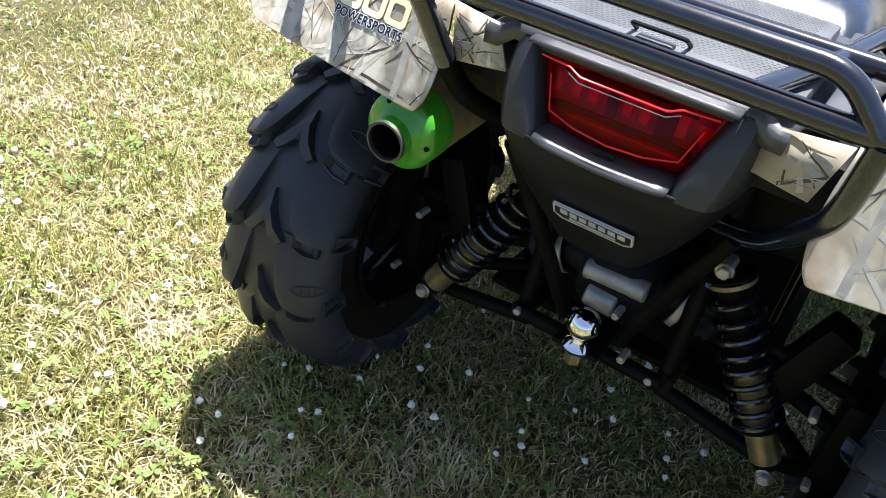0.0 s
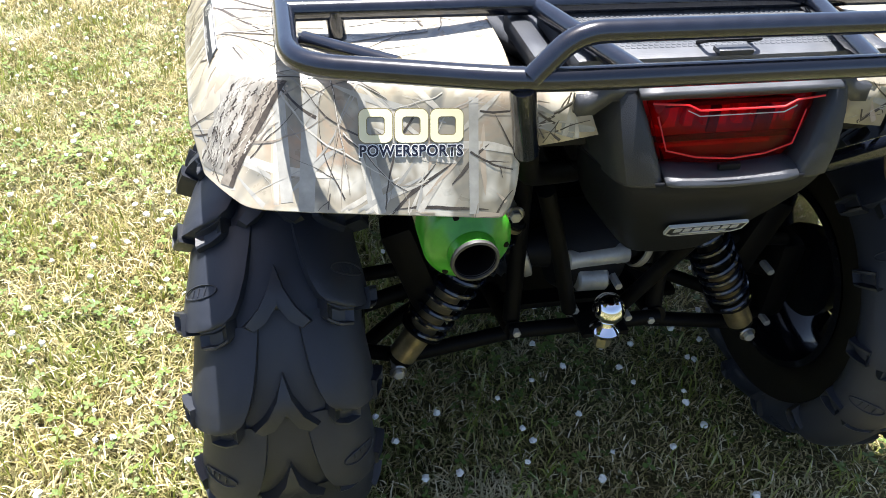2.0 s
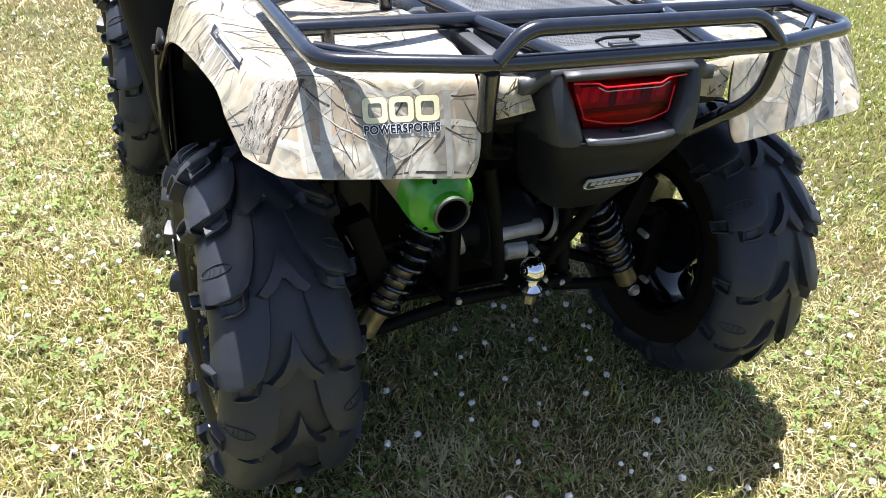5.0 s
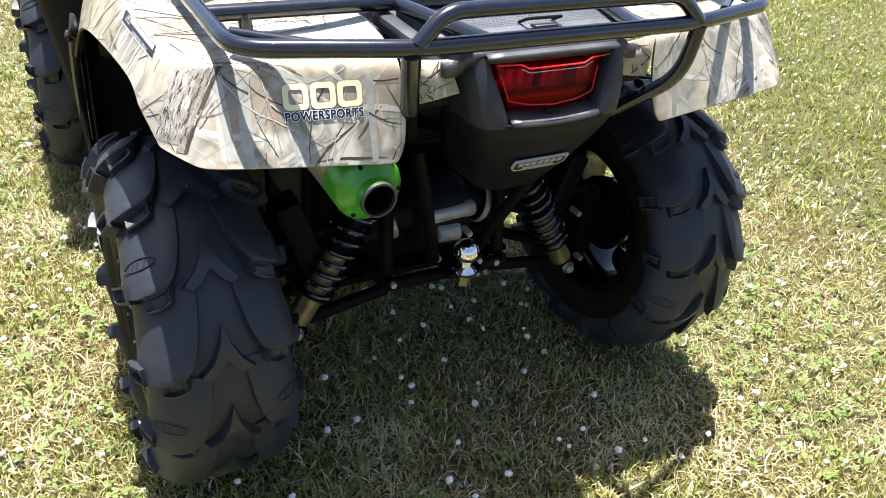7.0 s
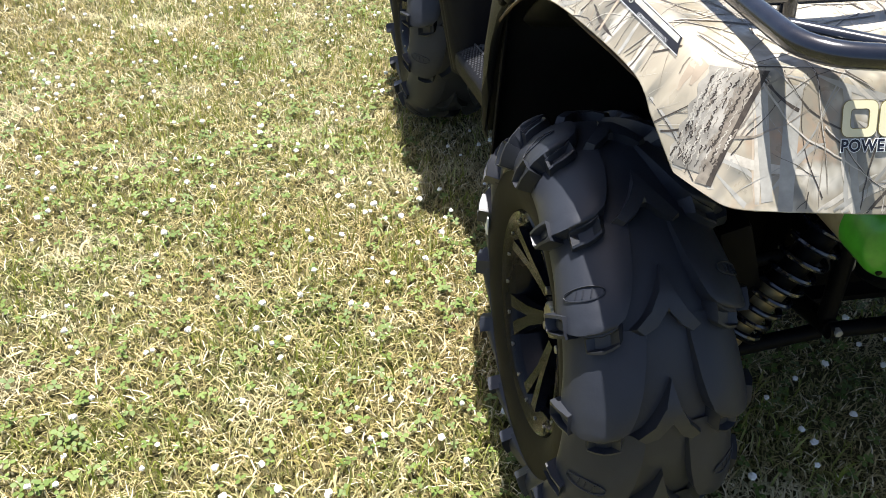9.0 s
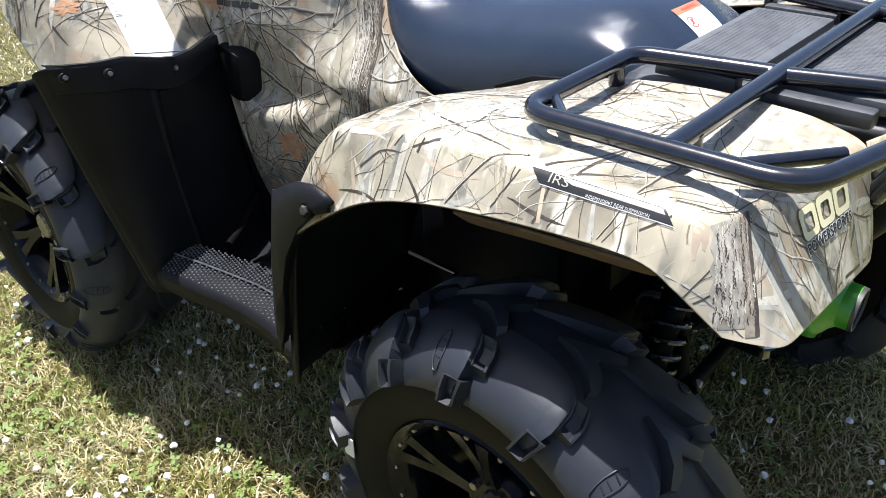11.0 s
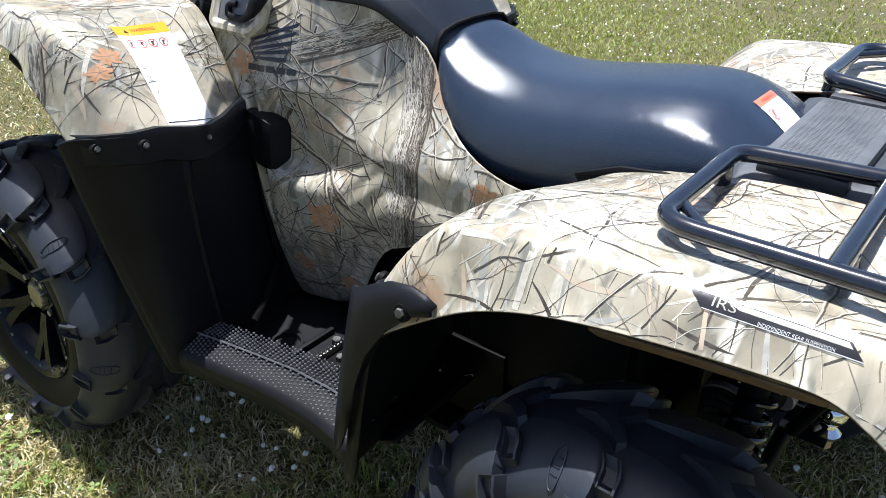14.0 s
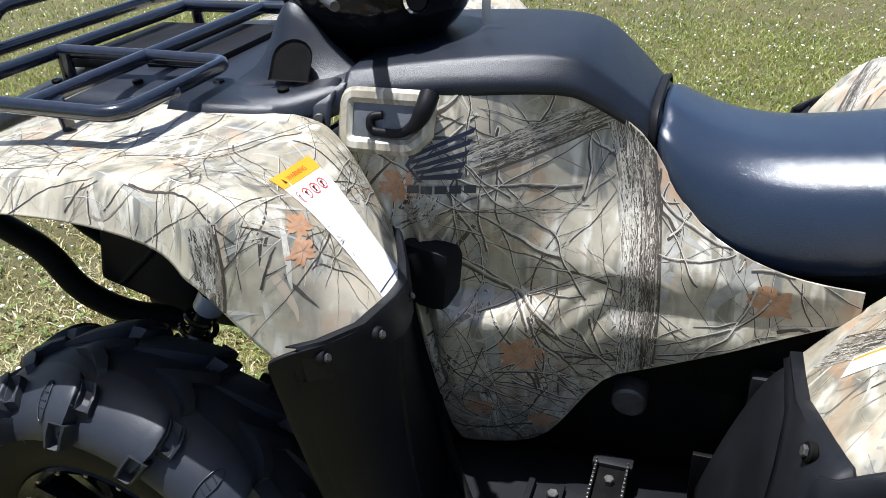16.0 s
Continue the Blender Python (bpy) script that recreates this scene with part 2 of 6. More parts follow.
def add_tube(bm, pts, r, seg=12, caps=True, radii=None):
    pts = [Vector(p) for p in pts]
    rings = []
    ref = None
    for i, p in enumerate(pts):
        d = (pts[min(i + 1, len(pts) - 1)] - pts[max(i - 1, 0)]).normalized()
        if ref is None:
            ref = d.orthogonal().normalized()
        ref = (ref - d * ref.dot(d)).normalized()
        other = d.cross(ref)
        rr = radii[i] if radii else r
        rings.append([bm.verts.new(p + (ref * math.cos(a) + other * math.sin(a)) * rr) for a in (2 * math.pi * k / seg for k in range(seg))])
    for a, b in zip(rings, rings[1:]):
        for k in range(seg):
            bm.faces.new((a[k], a[(k + 1) % seg], b[(k + 1) % seg], b[k]))
    if caps:
        bm.faces.new(rings[0][::-1])
        bm.faces.new(rings[-1])
    return bm


def tube(pts, r, bend=0.0, seg=12, bm=None):
    return add_tube(bm or bmesh.new(), rounded(pts, bend) if bend else pts, r, seg)


def add_box(bm, centre, size, bevel=0.0, turn=None, taper=1.0, segments=2):
    made = bmesh.ops.create_cube(bm, size=1.0)["verts"]
    for v in made:
        k = taper if v.co.z > 0 else 1.0
        v.co = Vector((v.co.x * size[0] * k, v.co.y * size[1] * k, v.co.z * size[2]))
    if bevel:
        edges = list({e for v in made for e in v.link_edges})
        res = bmesh.ops.bevel(bm, geom=edges, offset=bevel, segments=segments, affect='EDGES', profile=0.6)
        made = list({v for f in res["faces"] for v in f.verts} | {v for v in made if v.is_valid})
    m = Matrix.Translation(centre) @ (turn or Matrix())
    for v in made:
        v.co = m @ v.co
    return bm


def box(centre, size, bevel=0.004, turn=None, taper=1.0):
    return add_box(bmesh.new(), centre, size, bevel, turn, taper)


def grid(rows, bm=None, closed=False):
    bm = bm or bmesh.new()
    vs = [[bm.verts.new(p) for p in row] for row in rows]
    for a, b in zip(vs, vs[1:]):
        n = len(a)
        for k in range(n if closed else n - 1):
            bm.faces.new((a[k], a[(k + 1) % n], b[(k + 1) % n], b[k]))
    return bm


def lathe(profile, seg=32, bm=None, at=None, close=False):
    """Turns a profile of (x, radius) round the x axis."""
    bm = bm or bmesh.new()
    rows = []
    for x, r in profile:
        rows.append([Vector((x, r * math.cos(a), r * math.sin(a))) for a in (2 * math.pi * k / seg for k in range(seg))])
    if at is not None:
        rows = [[at @ p for p in row] for row in rows]
    return grid(rows, bm, True)


def along(a, b):
    """A pose whose x axis runs from a to b."""
    a, b = Vector(a), Vector(b)
    return Matrix.Translation(a) @ (b - a).to_track_quat('X', 'Z').to_matrix().to_4x4()


def rod(a, b, r, seg=14, bm=None, cap=0.15):
    n = (Vector(b) - Vector(a)).length
    c = r * cap
    return lathe([(0, 0.0001), (0, r - c), (c, r), (n - c, r), (n, r - c), (n, 0.0001)], seg, bm, along(a, b))


def lerp(x, xs, ys):
    order = np.argsort(xs)
    return float(np.interp(x, np.array(xs)[order], np.array(ys)[order]))


def words(name, text, size, at, mat, parent, label="", depth=0.0004, stretch=1.0, bold=0.0, gap=1.0):
    """Writing as a thin mesh that lies in the xy plane of the pose at."""
    cu = bpy.data.curves.new(name, 'FONT')
    cu.body, cu.size, cu.extrude, cu.align_x, cu.align_y = text, size, depth, 'CENTER', 'CENTER'
    cu.resolution_u = 3
    cu.offset, cu.space_character = bold, gap
    tmp = bpy.data.objects.new(name, cu)
    me = bpy.data.meshes.new_from_object(tmp)
    bpy.data.objects.remove(tmp)
    me.transform(at @ Matrix.Diagonal((stretch, 1, 1, 1)))
    me.materials.clear()
    me.materials.append(mat)
    ob = new(name, me)
    ob.parent = parent
    return tagged(ob, label)


def facing(origin, xdir, ydir):
    """A pose with its x and y axes along the given directions."""
    x = Vector(xdir).normalized()
    z = x.cross(Vector(ydir)).normalized()
    y = z.cross(x)
    return Matrix.Translation(origin) @ Matrix((x, y, z)).transposed().to_4x4()


# ---- ground ----
def lawn():
    n, half = 60, 150.0
    bm = bmesh.new()
    ax = [math.copysign(abs(t) ** 3, t) * half for t in np.linspace(-1, 1, n)]
    grid([[Vector((x, y, 0.012 * noise.noise((x * 0.7, y * 0.7, 0)) if abs(x) < 20 and abs(y) < 20 else 0.0)) for x in ax] for y in ax], bm)
    ob = new("ground", finish(bm, "ground", SOIL, 60))
    return tagged(ob, "sunlit mown lawn of green and straw-coloured grass with clover", "lawn", kind="structure")


ground = lawn()

# ---- the quad bike ----
atv = tagged(new("quad_bike"), "woodland-camouflage four-wheel quad bike with black racks parked on a lawn", "quad bike")
SIDES = (-1, 1)


def rear_top(y):
    return lerp(y, [0.38, 0.34, 0.30, 0.25, 0.2, 0.1, -0.05, -0.2, -0.24], [0.70, 0.745, 0.785, 0.826, 0.852, 0.866, 0.867, 0.862, 0.856])


def rear_lip(y):
    return lerp(y, [0.38, 0.313, 0.255, 0.2, 0.15, 0.06, -0.02, -0.1, -0.185, -0.21, -0.235], [0.62, 0.682, 0.724, 0.760, 0.785, 0.806, 0.815, 0.819, 0.822, 0.808, 0.785])


def front_y(o):
    return lerp(o, [0.225, 0.42, 0.54, 0.57], [0.368, 0.366, 0.350, 0.345])


def front_z(o):
    return lerp(o, [0.225, 0.36, 0.42, 0.52, 0.56], [0.632, 0.648, 0.681, 0.716, 0.730])


tabs = []


def rear_fender(s):
    outs = [0.225, 0.24, 0.31, 0.40, 0.47, 0.515, 0.529, 0.535, 0.549, 0.563, 0.567]
    rows = []
    for y in (0.38, 0.375, 0.34, 0.30, 0.26, 0.22, 0.18, 0.12, 0.04, -0.06, -0.14, -0.19, -0.215):
        row = []
        base_y = y
        for i, o in enumerate(outs):
            k = max(0.0, (base_y - 0.18) / 0.20)
            y = base_y + (front_y(o) - 0.38) * k
            top, lip = rear_top(y), rear_lip(y)
            top += (front_z(o) - rear_top(front_y(o))) * k ** 1.3
            top += 0.026 * math.sin(math.pi * max(0.0, min(1.0, (base_y - 0.20) / 0.18))) * lerp(o, [0.25, 0.36], [0.2, 1])
            lip = min(lip, top - 0.004)
            wide = o + lerp(y, [0.38, 0.2, 0, -0.2], [0.018, 0.012, 0.004, -0.012]) * (o > 0.5)
            if i <= 5:
                dip = lerp(o, [0.22, 0.30, 0.42, 0.515], [0, 0.014, 0.016, 0.0]) * lerp(y, [0.2, 0.05, -0.2], [0, 1, 0.8])
                sink = lerp(y, [0.0, 0.02, 0.08, 0.14, 0.20, 0.26, 0.33, 0.38], [0, 0.010, 0.020, 0.029, 0.035, 0.034, 0.018, 0]) * lerp(o, [0.22, 0.26, 0.40], [1, 0.9, 0])
                z = top - dip - sink
            else:
                z = top + (lip - top) * (0.03, 0.14, 0.5, 0.93, 1.0)[i - 6]
            row.append((s * wide, y, z))
        rows.append(row)
    for t in (0.0, 0.1, 0.45, 0.85, 0.97, 1.0):
        row = []
        for i, o in enumerate(outs):
            wide = o - 0.012 * (o > 0.5) - 0.012 * t * (o > 0.45)
            if i < 2:
                wide = lerp(t, [0.0, 0.3, 0.57, 0.85, 1.0], [0.226, 0.220, 0.217, 0.224, 0.238]) + 0.013 * i
            y0 = lerp(o, [0.22, 0.37, 0.47, 0.515, 0.57], [-0.272, -0.248, -0.236, -0.228, -0.222])
            y1 = lerp(o, [0.22, 0.48, 0.52, 0.545, 0.57], [-0.308, -0.310, -0.312, -0.292, -0.262])
            z0 = lerp(o, [0.22, 0.37, 0.515, 0.535, 0.548, 0.567], [0.846, 0.846, 0.848, 0.842, 0.825, 0.80])
            z1 = lerp(o, [0.22, 0.24, 0.48, 0.53, 0.57], [0.712, 0.712, 0.739, 0.745, 0.763])
            row.append((s * wide, y0 + (y1 - y0) * t, z0 + (z1 - z0) * t))
        rows.append(row)
    fender = part("rear_fender", grid(rows), [CAMO, BROWN_EDGE], atv, "camouflage-printed rear mudguard", 60, 0.004, 2, 1.0, rim=1)
    # narrow tab towards the tail panel
    tab = [[(s * o, y, z) for o, y, z in ((0.224, -0.276, 0.848), (0.195, -0.285, 0.848), (0.158, -0.290, 0.846))],
           [(s * o, y, z) for o, y, z in ((0.206, -0.292, 0.787), (0.175, -0.292, 0.791), (0.136, -0.292, 0.797))]]
    tabs.append(part("mudguard_tab", grid(tab), CAMO, fender, "", 60, 0.004))
    # black liner of the wheel well
    rows = []
    for y in (0.36, 0.30, 0.24, 0.16, 0.06, -0.05, -0.14, -0.20):
        rows.append([(s * o, y, min(rear_top(y) - 0.03, rear_lip(y) + 0.012) - (0.012 if o < 0.3 else 0)) for o in (0.20, 0.30, 0.42, 0.545)])
    part("wheel_well_liner", grid(rows), PLASTIC, atv, "black plastic wheel-well liner", 60, 0.004, 1)
    # brown edge of the liner under the mudguard's lip
    rows = [[(s * (0.560 + w - 0.040 * k), y, rear_lip(y) - 0.006 - 0.036 * k) for k in (0.0, 0.3, 0.7, 1.0)] for y, w in ((0.05, 0.004), (0.0, 0.003), (-0.05, 0.0), (-0.10, -0.003), (-0.15, -0.006), (-0.185, -0.010))]
    part("liner_edge", grid(rows), BROWN_EDGE, fender, "brown mottled liner edge", 50, 0.003, 1)
    rows = [[(s * 0.145, y, 0.745), (s * 0.19, y, 0.76), (s * 0.234, y, rear_top(y) - 0.02)] for y in (0.25, 0.18, 0.12, 0.0, -0.1)]
    part("under_seat_trim", grid(rows), PLASTIC, atv, "black plastic trim under the seat", 50, 0.004)
    # front flap of the rear wheel well, under the mudguard's front edge
    outs = (0.24, 0.30, 0.36, 0.42, 0.48, 0.53, 0.560, 0.568)
    rows = []
    for t in (0.0, 0.04, 0.15, 0.35, 0.6, 0.85, 1.0):
        row = []
        for o in outs:
            z0 = front_z(o) - 0.004
            y0 = front_y(o) + (0.010 if t else -0.004)
            y1 = lerp(o, [0.24, 0.42, 0.53, 0.56], [0.49, 0.458, 0.446, 0.440])
            row.append((s * o, y0 + (y1 - y0) * t ** 0.62 - (0.036 if o > 0.565 else 0.0), z0 + (0.335 - z0) * t))
        rows.append(row)
    flap = part("mud_flap", grid(rows), PLASTIC, atv, "black plastic mud flap ahead of the rear wheel", 50, 0.006, 1)
    # end cap: wraps the mudguard's front outer corner, with a tongue along its front edge
    rows = []
    for yt, zt, yb, zb in ((0.368, 0.722, 0.424, 0.40), (0.362, 0.730, 0.412, 0.43), (0.338, 0.744, 0.392, 0.50), (0.308, 0.760, 0.374, 0.58), (0.272, 0.766, 0.330, 0.668), (0.250, 0.760, 0.282, 0.722), (0.236, 0.752, 0.242, 0.742)):
        edge = 0.010 if yt > 0.365 else 0.0
        rows.append([(s * (0.567 + 0.020 * math.sin(math.pi * min(1.0, 0.15 + 0.7 * k)) - edge), yt + (yb - yt) * k ** 1.2 + edge, zt + (zb - zt) * k) for k in (0.0, 0.15, 0.4, 0.7, 1.0)])
    part("mudguard_end_cap", grid(rows), SATIN, flap, "black end cap with two bolts", 35, 0.006, 0, 1.0)
    rows = []
    for o, up, down in ((0.572, 0.728, 0.42), (0.555, 0.734, 0.42), (0.535, 0.728, 0.47), (0.50, 0.716, 0.58), (0.46, 0.703, 0.63), (0.42, 0.690, 0.650), (0.37, 0.664, 0.640), (0.30, 0.650, 0.632), (0.235, 0.642, 0.626)):
        row = []
        for k in (0.0, 0.12, 0.4, 0.7, 1.0):
            z = up + (down - up) * k
            t = max(0.0, (front_z(o) - 0.004 - z) / (front_z(o) - 0.339))
            y1 = lerp(o, [0.24, 0.42, 0.53, 0.56], [0.49, 0.458, 0.446, 0.440])
            row.append((s * o, front_y(o) + (0.018 if k else 0.002) + (y1 - front_y(o) - 0.010) * t ** 0.62, z))
        rows.append(row)
    part("mudguard_end_cap", grid(rows), SATIN, flap, "", 35, 0.006)
    for p, d in (((0.590, 0.280, 0.732), (0.012, 0, 0.003)), ((0.513, 0.382, 0.704), (0.002, 0.012, 0.003))):
        a = Vector((s * p[0], p[1], p[2]))
        d = Vector((s * d[0], d[1], d[2]))
        part("washer", rod(a - d * 0.5, a + d * 0.25, 0.0125, 18), FRAME, flap)
        part("bolt", rod(a, a + d * 0.6, 0.0070, 6), CAST, flap)
    return fender


fenders = [rear_fender(s) for s in SIDES]


def deck():
    """Black rear deck between the mudguards, with two grained pads and a latch."""
    rows = []
    for y in (0.05, 0.03, -0.05, -0.15, -0.27, -0.30):
        z = 0.852 if y > 0.04 else 0.858
        k = lerp(y, [-0.27, -0.15, -0.05], [0.72, 0.82, 1.0])
        rows.append([(x * k, y, z - (0.014 if abs(x) > 0.2 else 0)) for x in (-0.232, -0.215, -0.19, -0.10, 0, 0.10, 0.19, 0.215, 0.232)])
    base = part("rear_deck", grid(rows), GLARE_BLACK, atv, "black plastic rear deck", 50, 0.02)
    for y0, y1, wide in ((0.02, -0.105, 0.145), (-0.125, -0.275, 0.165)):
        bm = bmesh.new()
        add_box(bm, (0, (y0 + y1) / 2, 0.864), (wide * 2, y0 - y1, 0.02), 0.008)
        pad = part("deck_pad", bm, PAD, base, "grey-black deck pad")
        bm = bmesh.new()
        n, m = 46, int((y0 - y1 - 0.028) / 0.0068)
        for i in range(n):
            for j in range(m):
                x = -wide + 0.018 + (2 * wide - 0.036) * (i + 0.5 * (j % 2)) / (n - 0.5)
                add_box(bm, (x, y0 - 0.016 - 0.0068 * j, 0.8742), (0.0046, 0.0050, 0.0011), 0, None, 0.7)
        tagged(part("grip_studs", bm, PAD, pad, "fine raised grip studs"), kind="stuff")
        for s in SIDES:
            part("side_rail", box((s * (wide + 0.028), (y0 + y1) / 2, 0.862), (0.026, y0 - y1 - 0.01, 0.022), 0.007), GLARE_BLACK, base)
    part("latch", box((0.01, -0.268, 0.876), (0.040, 0.016, 0.006), 0.002), GLARE_BLACK, base, "black storage latch")
    bm = bmesh.new()
    add_tube(bm, rounded([(-0.02, -0.245, 0.876), (-0.02, -0.268, 0.888), (0.04, -0.268, 0.888), (0.04, -0.245, 0.876)], 0.005), 0.0024, 8)
    part("latch_handle", bm, PLASTIC, base)
    return base


deck()


def tail():
    """Tail panel with the recessed red lamp, and its badge."""
    cx = 0.008

    def outline(z):
        half = lerp(z, [0.85, 0.80, 0.74, 0.66, 0.60], [0.138, 0.140, 0.125, 0.098, 0.060])
        y = lerp(z, [0.85, 0.80, 0.74, 0.66, 0.60], [-0.302, -0.328, -0.336, -0.288, -0.250])
        return half, y

    rows = []
    for z in (0.600, 0.606, 0.64, 0.68, 0.72, 0.745, 0.757):
        half, y = outline(z)
        rows.append([(cx + half * k, y + d, z) for k, d in ((-1.12, 0.10), (-1.02, 0.03), (-0.92, 0.006), (-0.6, -0.002), (0, -0.004), (0.6, -0.002), (0.92, 0.006), (1.02, 0.03), (1.12, 0.10))])
    panel = part("tail_panel", grid(rows), SATIN, atv, "matt black plastic tail panel", 50, 0.005, 2)
    for s in SIDES:
        rows = []
        for z in (0.752, 0.757, 0.78, 0.82, 0.846, 0.850):
            half, y = outline(z)
            inner = lerp(z, [0.75, 0.85], [0.074, 0.110])
            rows.append([(cx + s * o, y + d, z) for o, d in ((inner - 0.004, 0.035), (inner, 0.004), (inner + 0.006, 0), (half * 0.96, 0.002), (half * 1.02, 0.03), (half * 1.1, 0.10))])
        part("lamp_surround", grid(rows), SURROUND, panel, "grained black lamp surround", 50, 0.004, 1)
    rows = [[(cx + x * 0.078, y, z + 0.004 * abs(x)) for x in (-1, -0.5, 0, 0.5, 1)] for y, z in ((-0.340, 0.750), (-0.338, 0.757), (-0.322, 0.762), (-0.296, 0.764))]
    part("lamp_ledge", grid(rows), GLARE_BLACK, panel, "", 50, 0.004, 1)
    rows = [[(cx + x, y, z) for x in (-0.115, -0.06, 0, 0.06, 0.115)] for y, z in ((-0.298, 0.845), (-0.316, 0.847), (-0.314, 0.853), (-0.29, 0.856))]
    part("lamp_brow", grid(rows), GLARE_BLACK, panel, "", 50, 0.004, 1)
    part("lamp_backing", box((cx, -0.272, 0.797), (0.225, 0.01, 0.09), 0.003), LENS_IN, panel, "faceted red reflector")
    bm = bmesh.new()
    for i in range(9):
        x = cx - 0.08 + 0.02 * i
        add_box(bm, (x, -0.28, 0.808 + 0.006 * (i % 2)), (0.011 if i % 3 else 0.006, 0.012, 0.034 if i % 2 else 0.022), 0.002)
    add_box(bm, (cx, -0.282, 0.775), (0.13, 0.01, 0.004), 0.001)
    part("reflector_rib", bm, REDLINE, panel, "bright red reflector ribs")
    # Dark bars added behind the lens to give it darker bands.
    bm = bmesh.new()
    add_box(bm, (cx, -0.293, 0.828), (0.15, 0.004, 0.005), 0.001)
    add_box(bm, (cx, -0.293, 0.788), (0.17, 0.004, 0.007), 0.001)
    add_box(bm, (cx - 0.015, -0.292, 0.808), (0.012, 0.004, 0.03), 0.001)
    add_box(bm, (cx + 0.045, -0.292, 0.806), (0.020, 0.004, 0.03), 0.001)
    part("lamp_dark_band", bm, INK, panel, "dark bars behind the lens")
    rows = []
    for z, half, y in ((0.764, 0.064, -0.310), (0.768, 0.072, -0.316), (0.785, 0.080, -0.318), (0.815, 0.091, -0.312), (0.836, 0.098, -0.304), (0.843, 0.094, -0.298)):
        rows.append([(cx + half * k, y + 0.010 * k * k, z + (0.0 if abs(k) > 0.55 or z < 0.82 else -0.008)) for k in (-1, -0.8, -0.5, -0.3, 0, 0.3, 0.5, 0.8, 1)])
    lamp = part("tail_lamp", grid(rows), LENS, atv, "red tail lamp lens", 30, 0.003)
    bm = bmesh.new()
    add_tube(bm, [(cx - 0.086, -0.303, 0.820), (cx - 0.074, -0.314, 0.785), (cx - 0.04, -0.3195, 0.778), (cx, -0.321, 0.775), (cx + 0.04, -0.3195, 0.778), (cx + 0.074, -0.314, 0.785), (cx + 0.086, -0.303, 0.820)], 0.0010, 8)
    part("light_guide", bm, REDLINE, lamp, "bright red light guide line")
    bm = bmesh.new()
    top = [(-0.098, -0.306, 0.839), (-0.062, -0.3125, 0.839), (-0.048, -0.314, 0.8325), (0.048, -0.314, 0.8325), (0.062, -0.3125, 0.839), (0.098, -0.306, 0.839)]
    add_tube(bm, [(cx + x, y - 0.0035, z) for x, y, z in top], 0.0012, 8)
    part("light_guide", bm, REDLINE, lamp, "bright red light guide line")
    bm = bmesh.new()
    add_tube(bm, [(cx + x, y - 0.0050, z - 0.0055) for x, y, z in top[1:5]], 0.0006, 6)
    part("bright_strip", bm, SILVER, lamp, "thin silver strip")
    part("lamp_catch", box((cx, -0.322, 0.766), (0.026, 0.006, 0.008), 0.002), PLASTIC, lamp)
    # badge: cut-corner silver frame with plain bars for its lettering
    up = Vector((0, -0.52, 0.86)).normalized()
    o = Vector((cx + 0.006, -0.3025, 0.669))
    m = facing(o, (1, 0, 0), up)
    bm = bmesh.new()
    shape = [(-0.050, 0.013), (0.050, 0.013), (0.050, -0.006), (0.040, -0.013), (-0.040, -0.013), (-0.050, -0.006)]
    outer = [bm.verts.new(m @ Vector((x, y, 0.002))) for x, y in shape]
    inner = [bm.verts.new(m @ Vector((x * 0.955, y * 0.82, 0.002))) for x, y in shape]
    low = [bm.verts.new(m @ Vector((x, y, -0.002))) for x, y in shape]
    for i in range(6):
        j = (i + 1) % 6
        bm.faces.new((outer[i], outer[j], inner[j], inner[i]))
        bm.faces.new((low[i], low[j], outer[j], outer[i]))
    badge = part("badge", bm, SILVER, atv, "silver-edged badge", 0)
    bm = bmesh.new()
    bm.faces.new([bm.verts.new(m @ Vector((x * 0.955, y * 0.82, 0.0012))) for x, y in shape])
    part("badge_field", bm, INK, badge, "", 0)
    bm = bmesh.new()
    for k in range(7):
        add_box(bm, m @ Vector((-0.036 + 0.012 * k, 0.003, 0.0016)), (0.0088, 0.0085, 0.001), 0, m.to_3x3().to_4x4())
    add_box(bm, m @ Vector((0, -0.0068, 0.0016)), (0.058, 0.0035, 0.001), 0, m.to_3x3().to_4x4())
    part("badge_bar", bm, SILVER, badge, "", 0)
    return panel


tail()

R = 0.0118


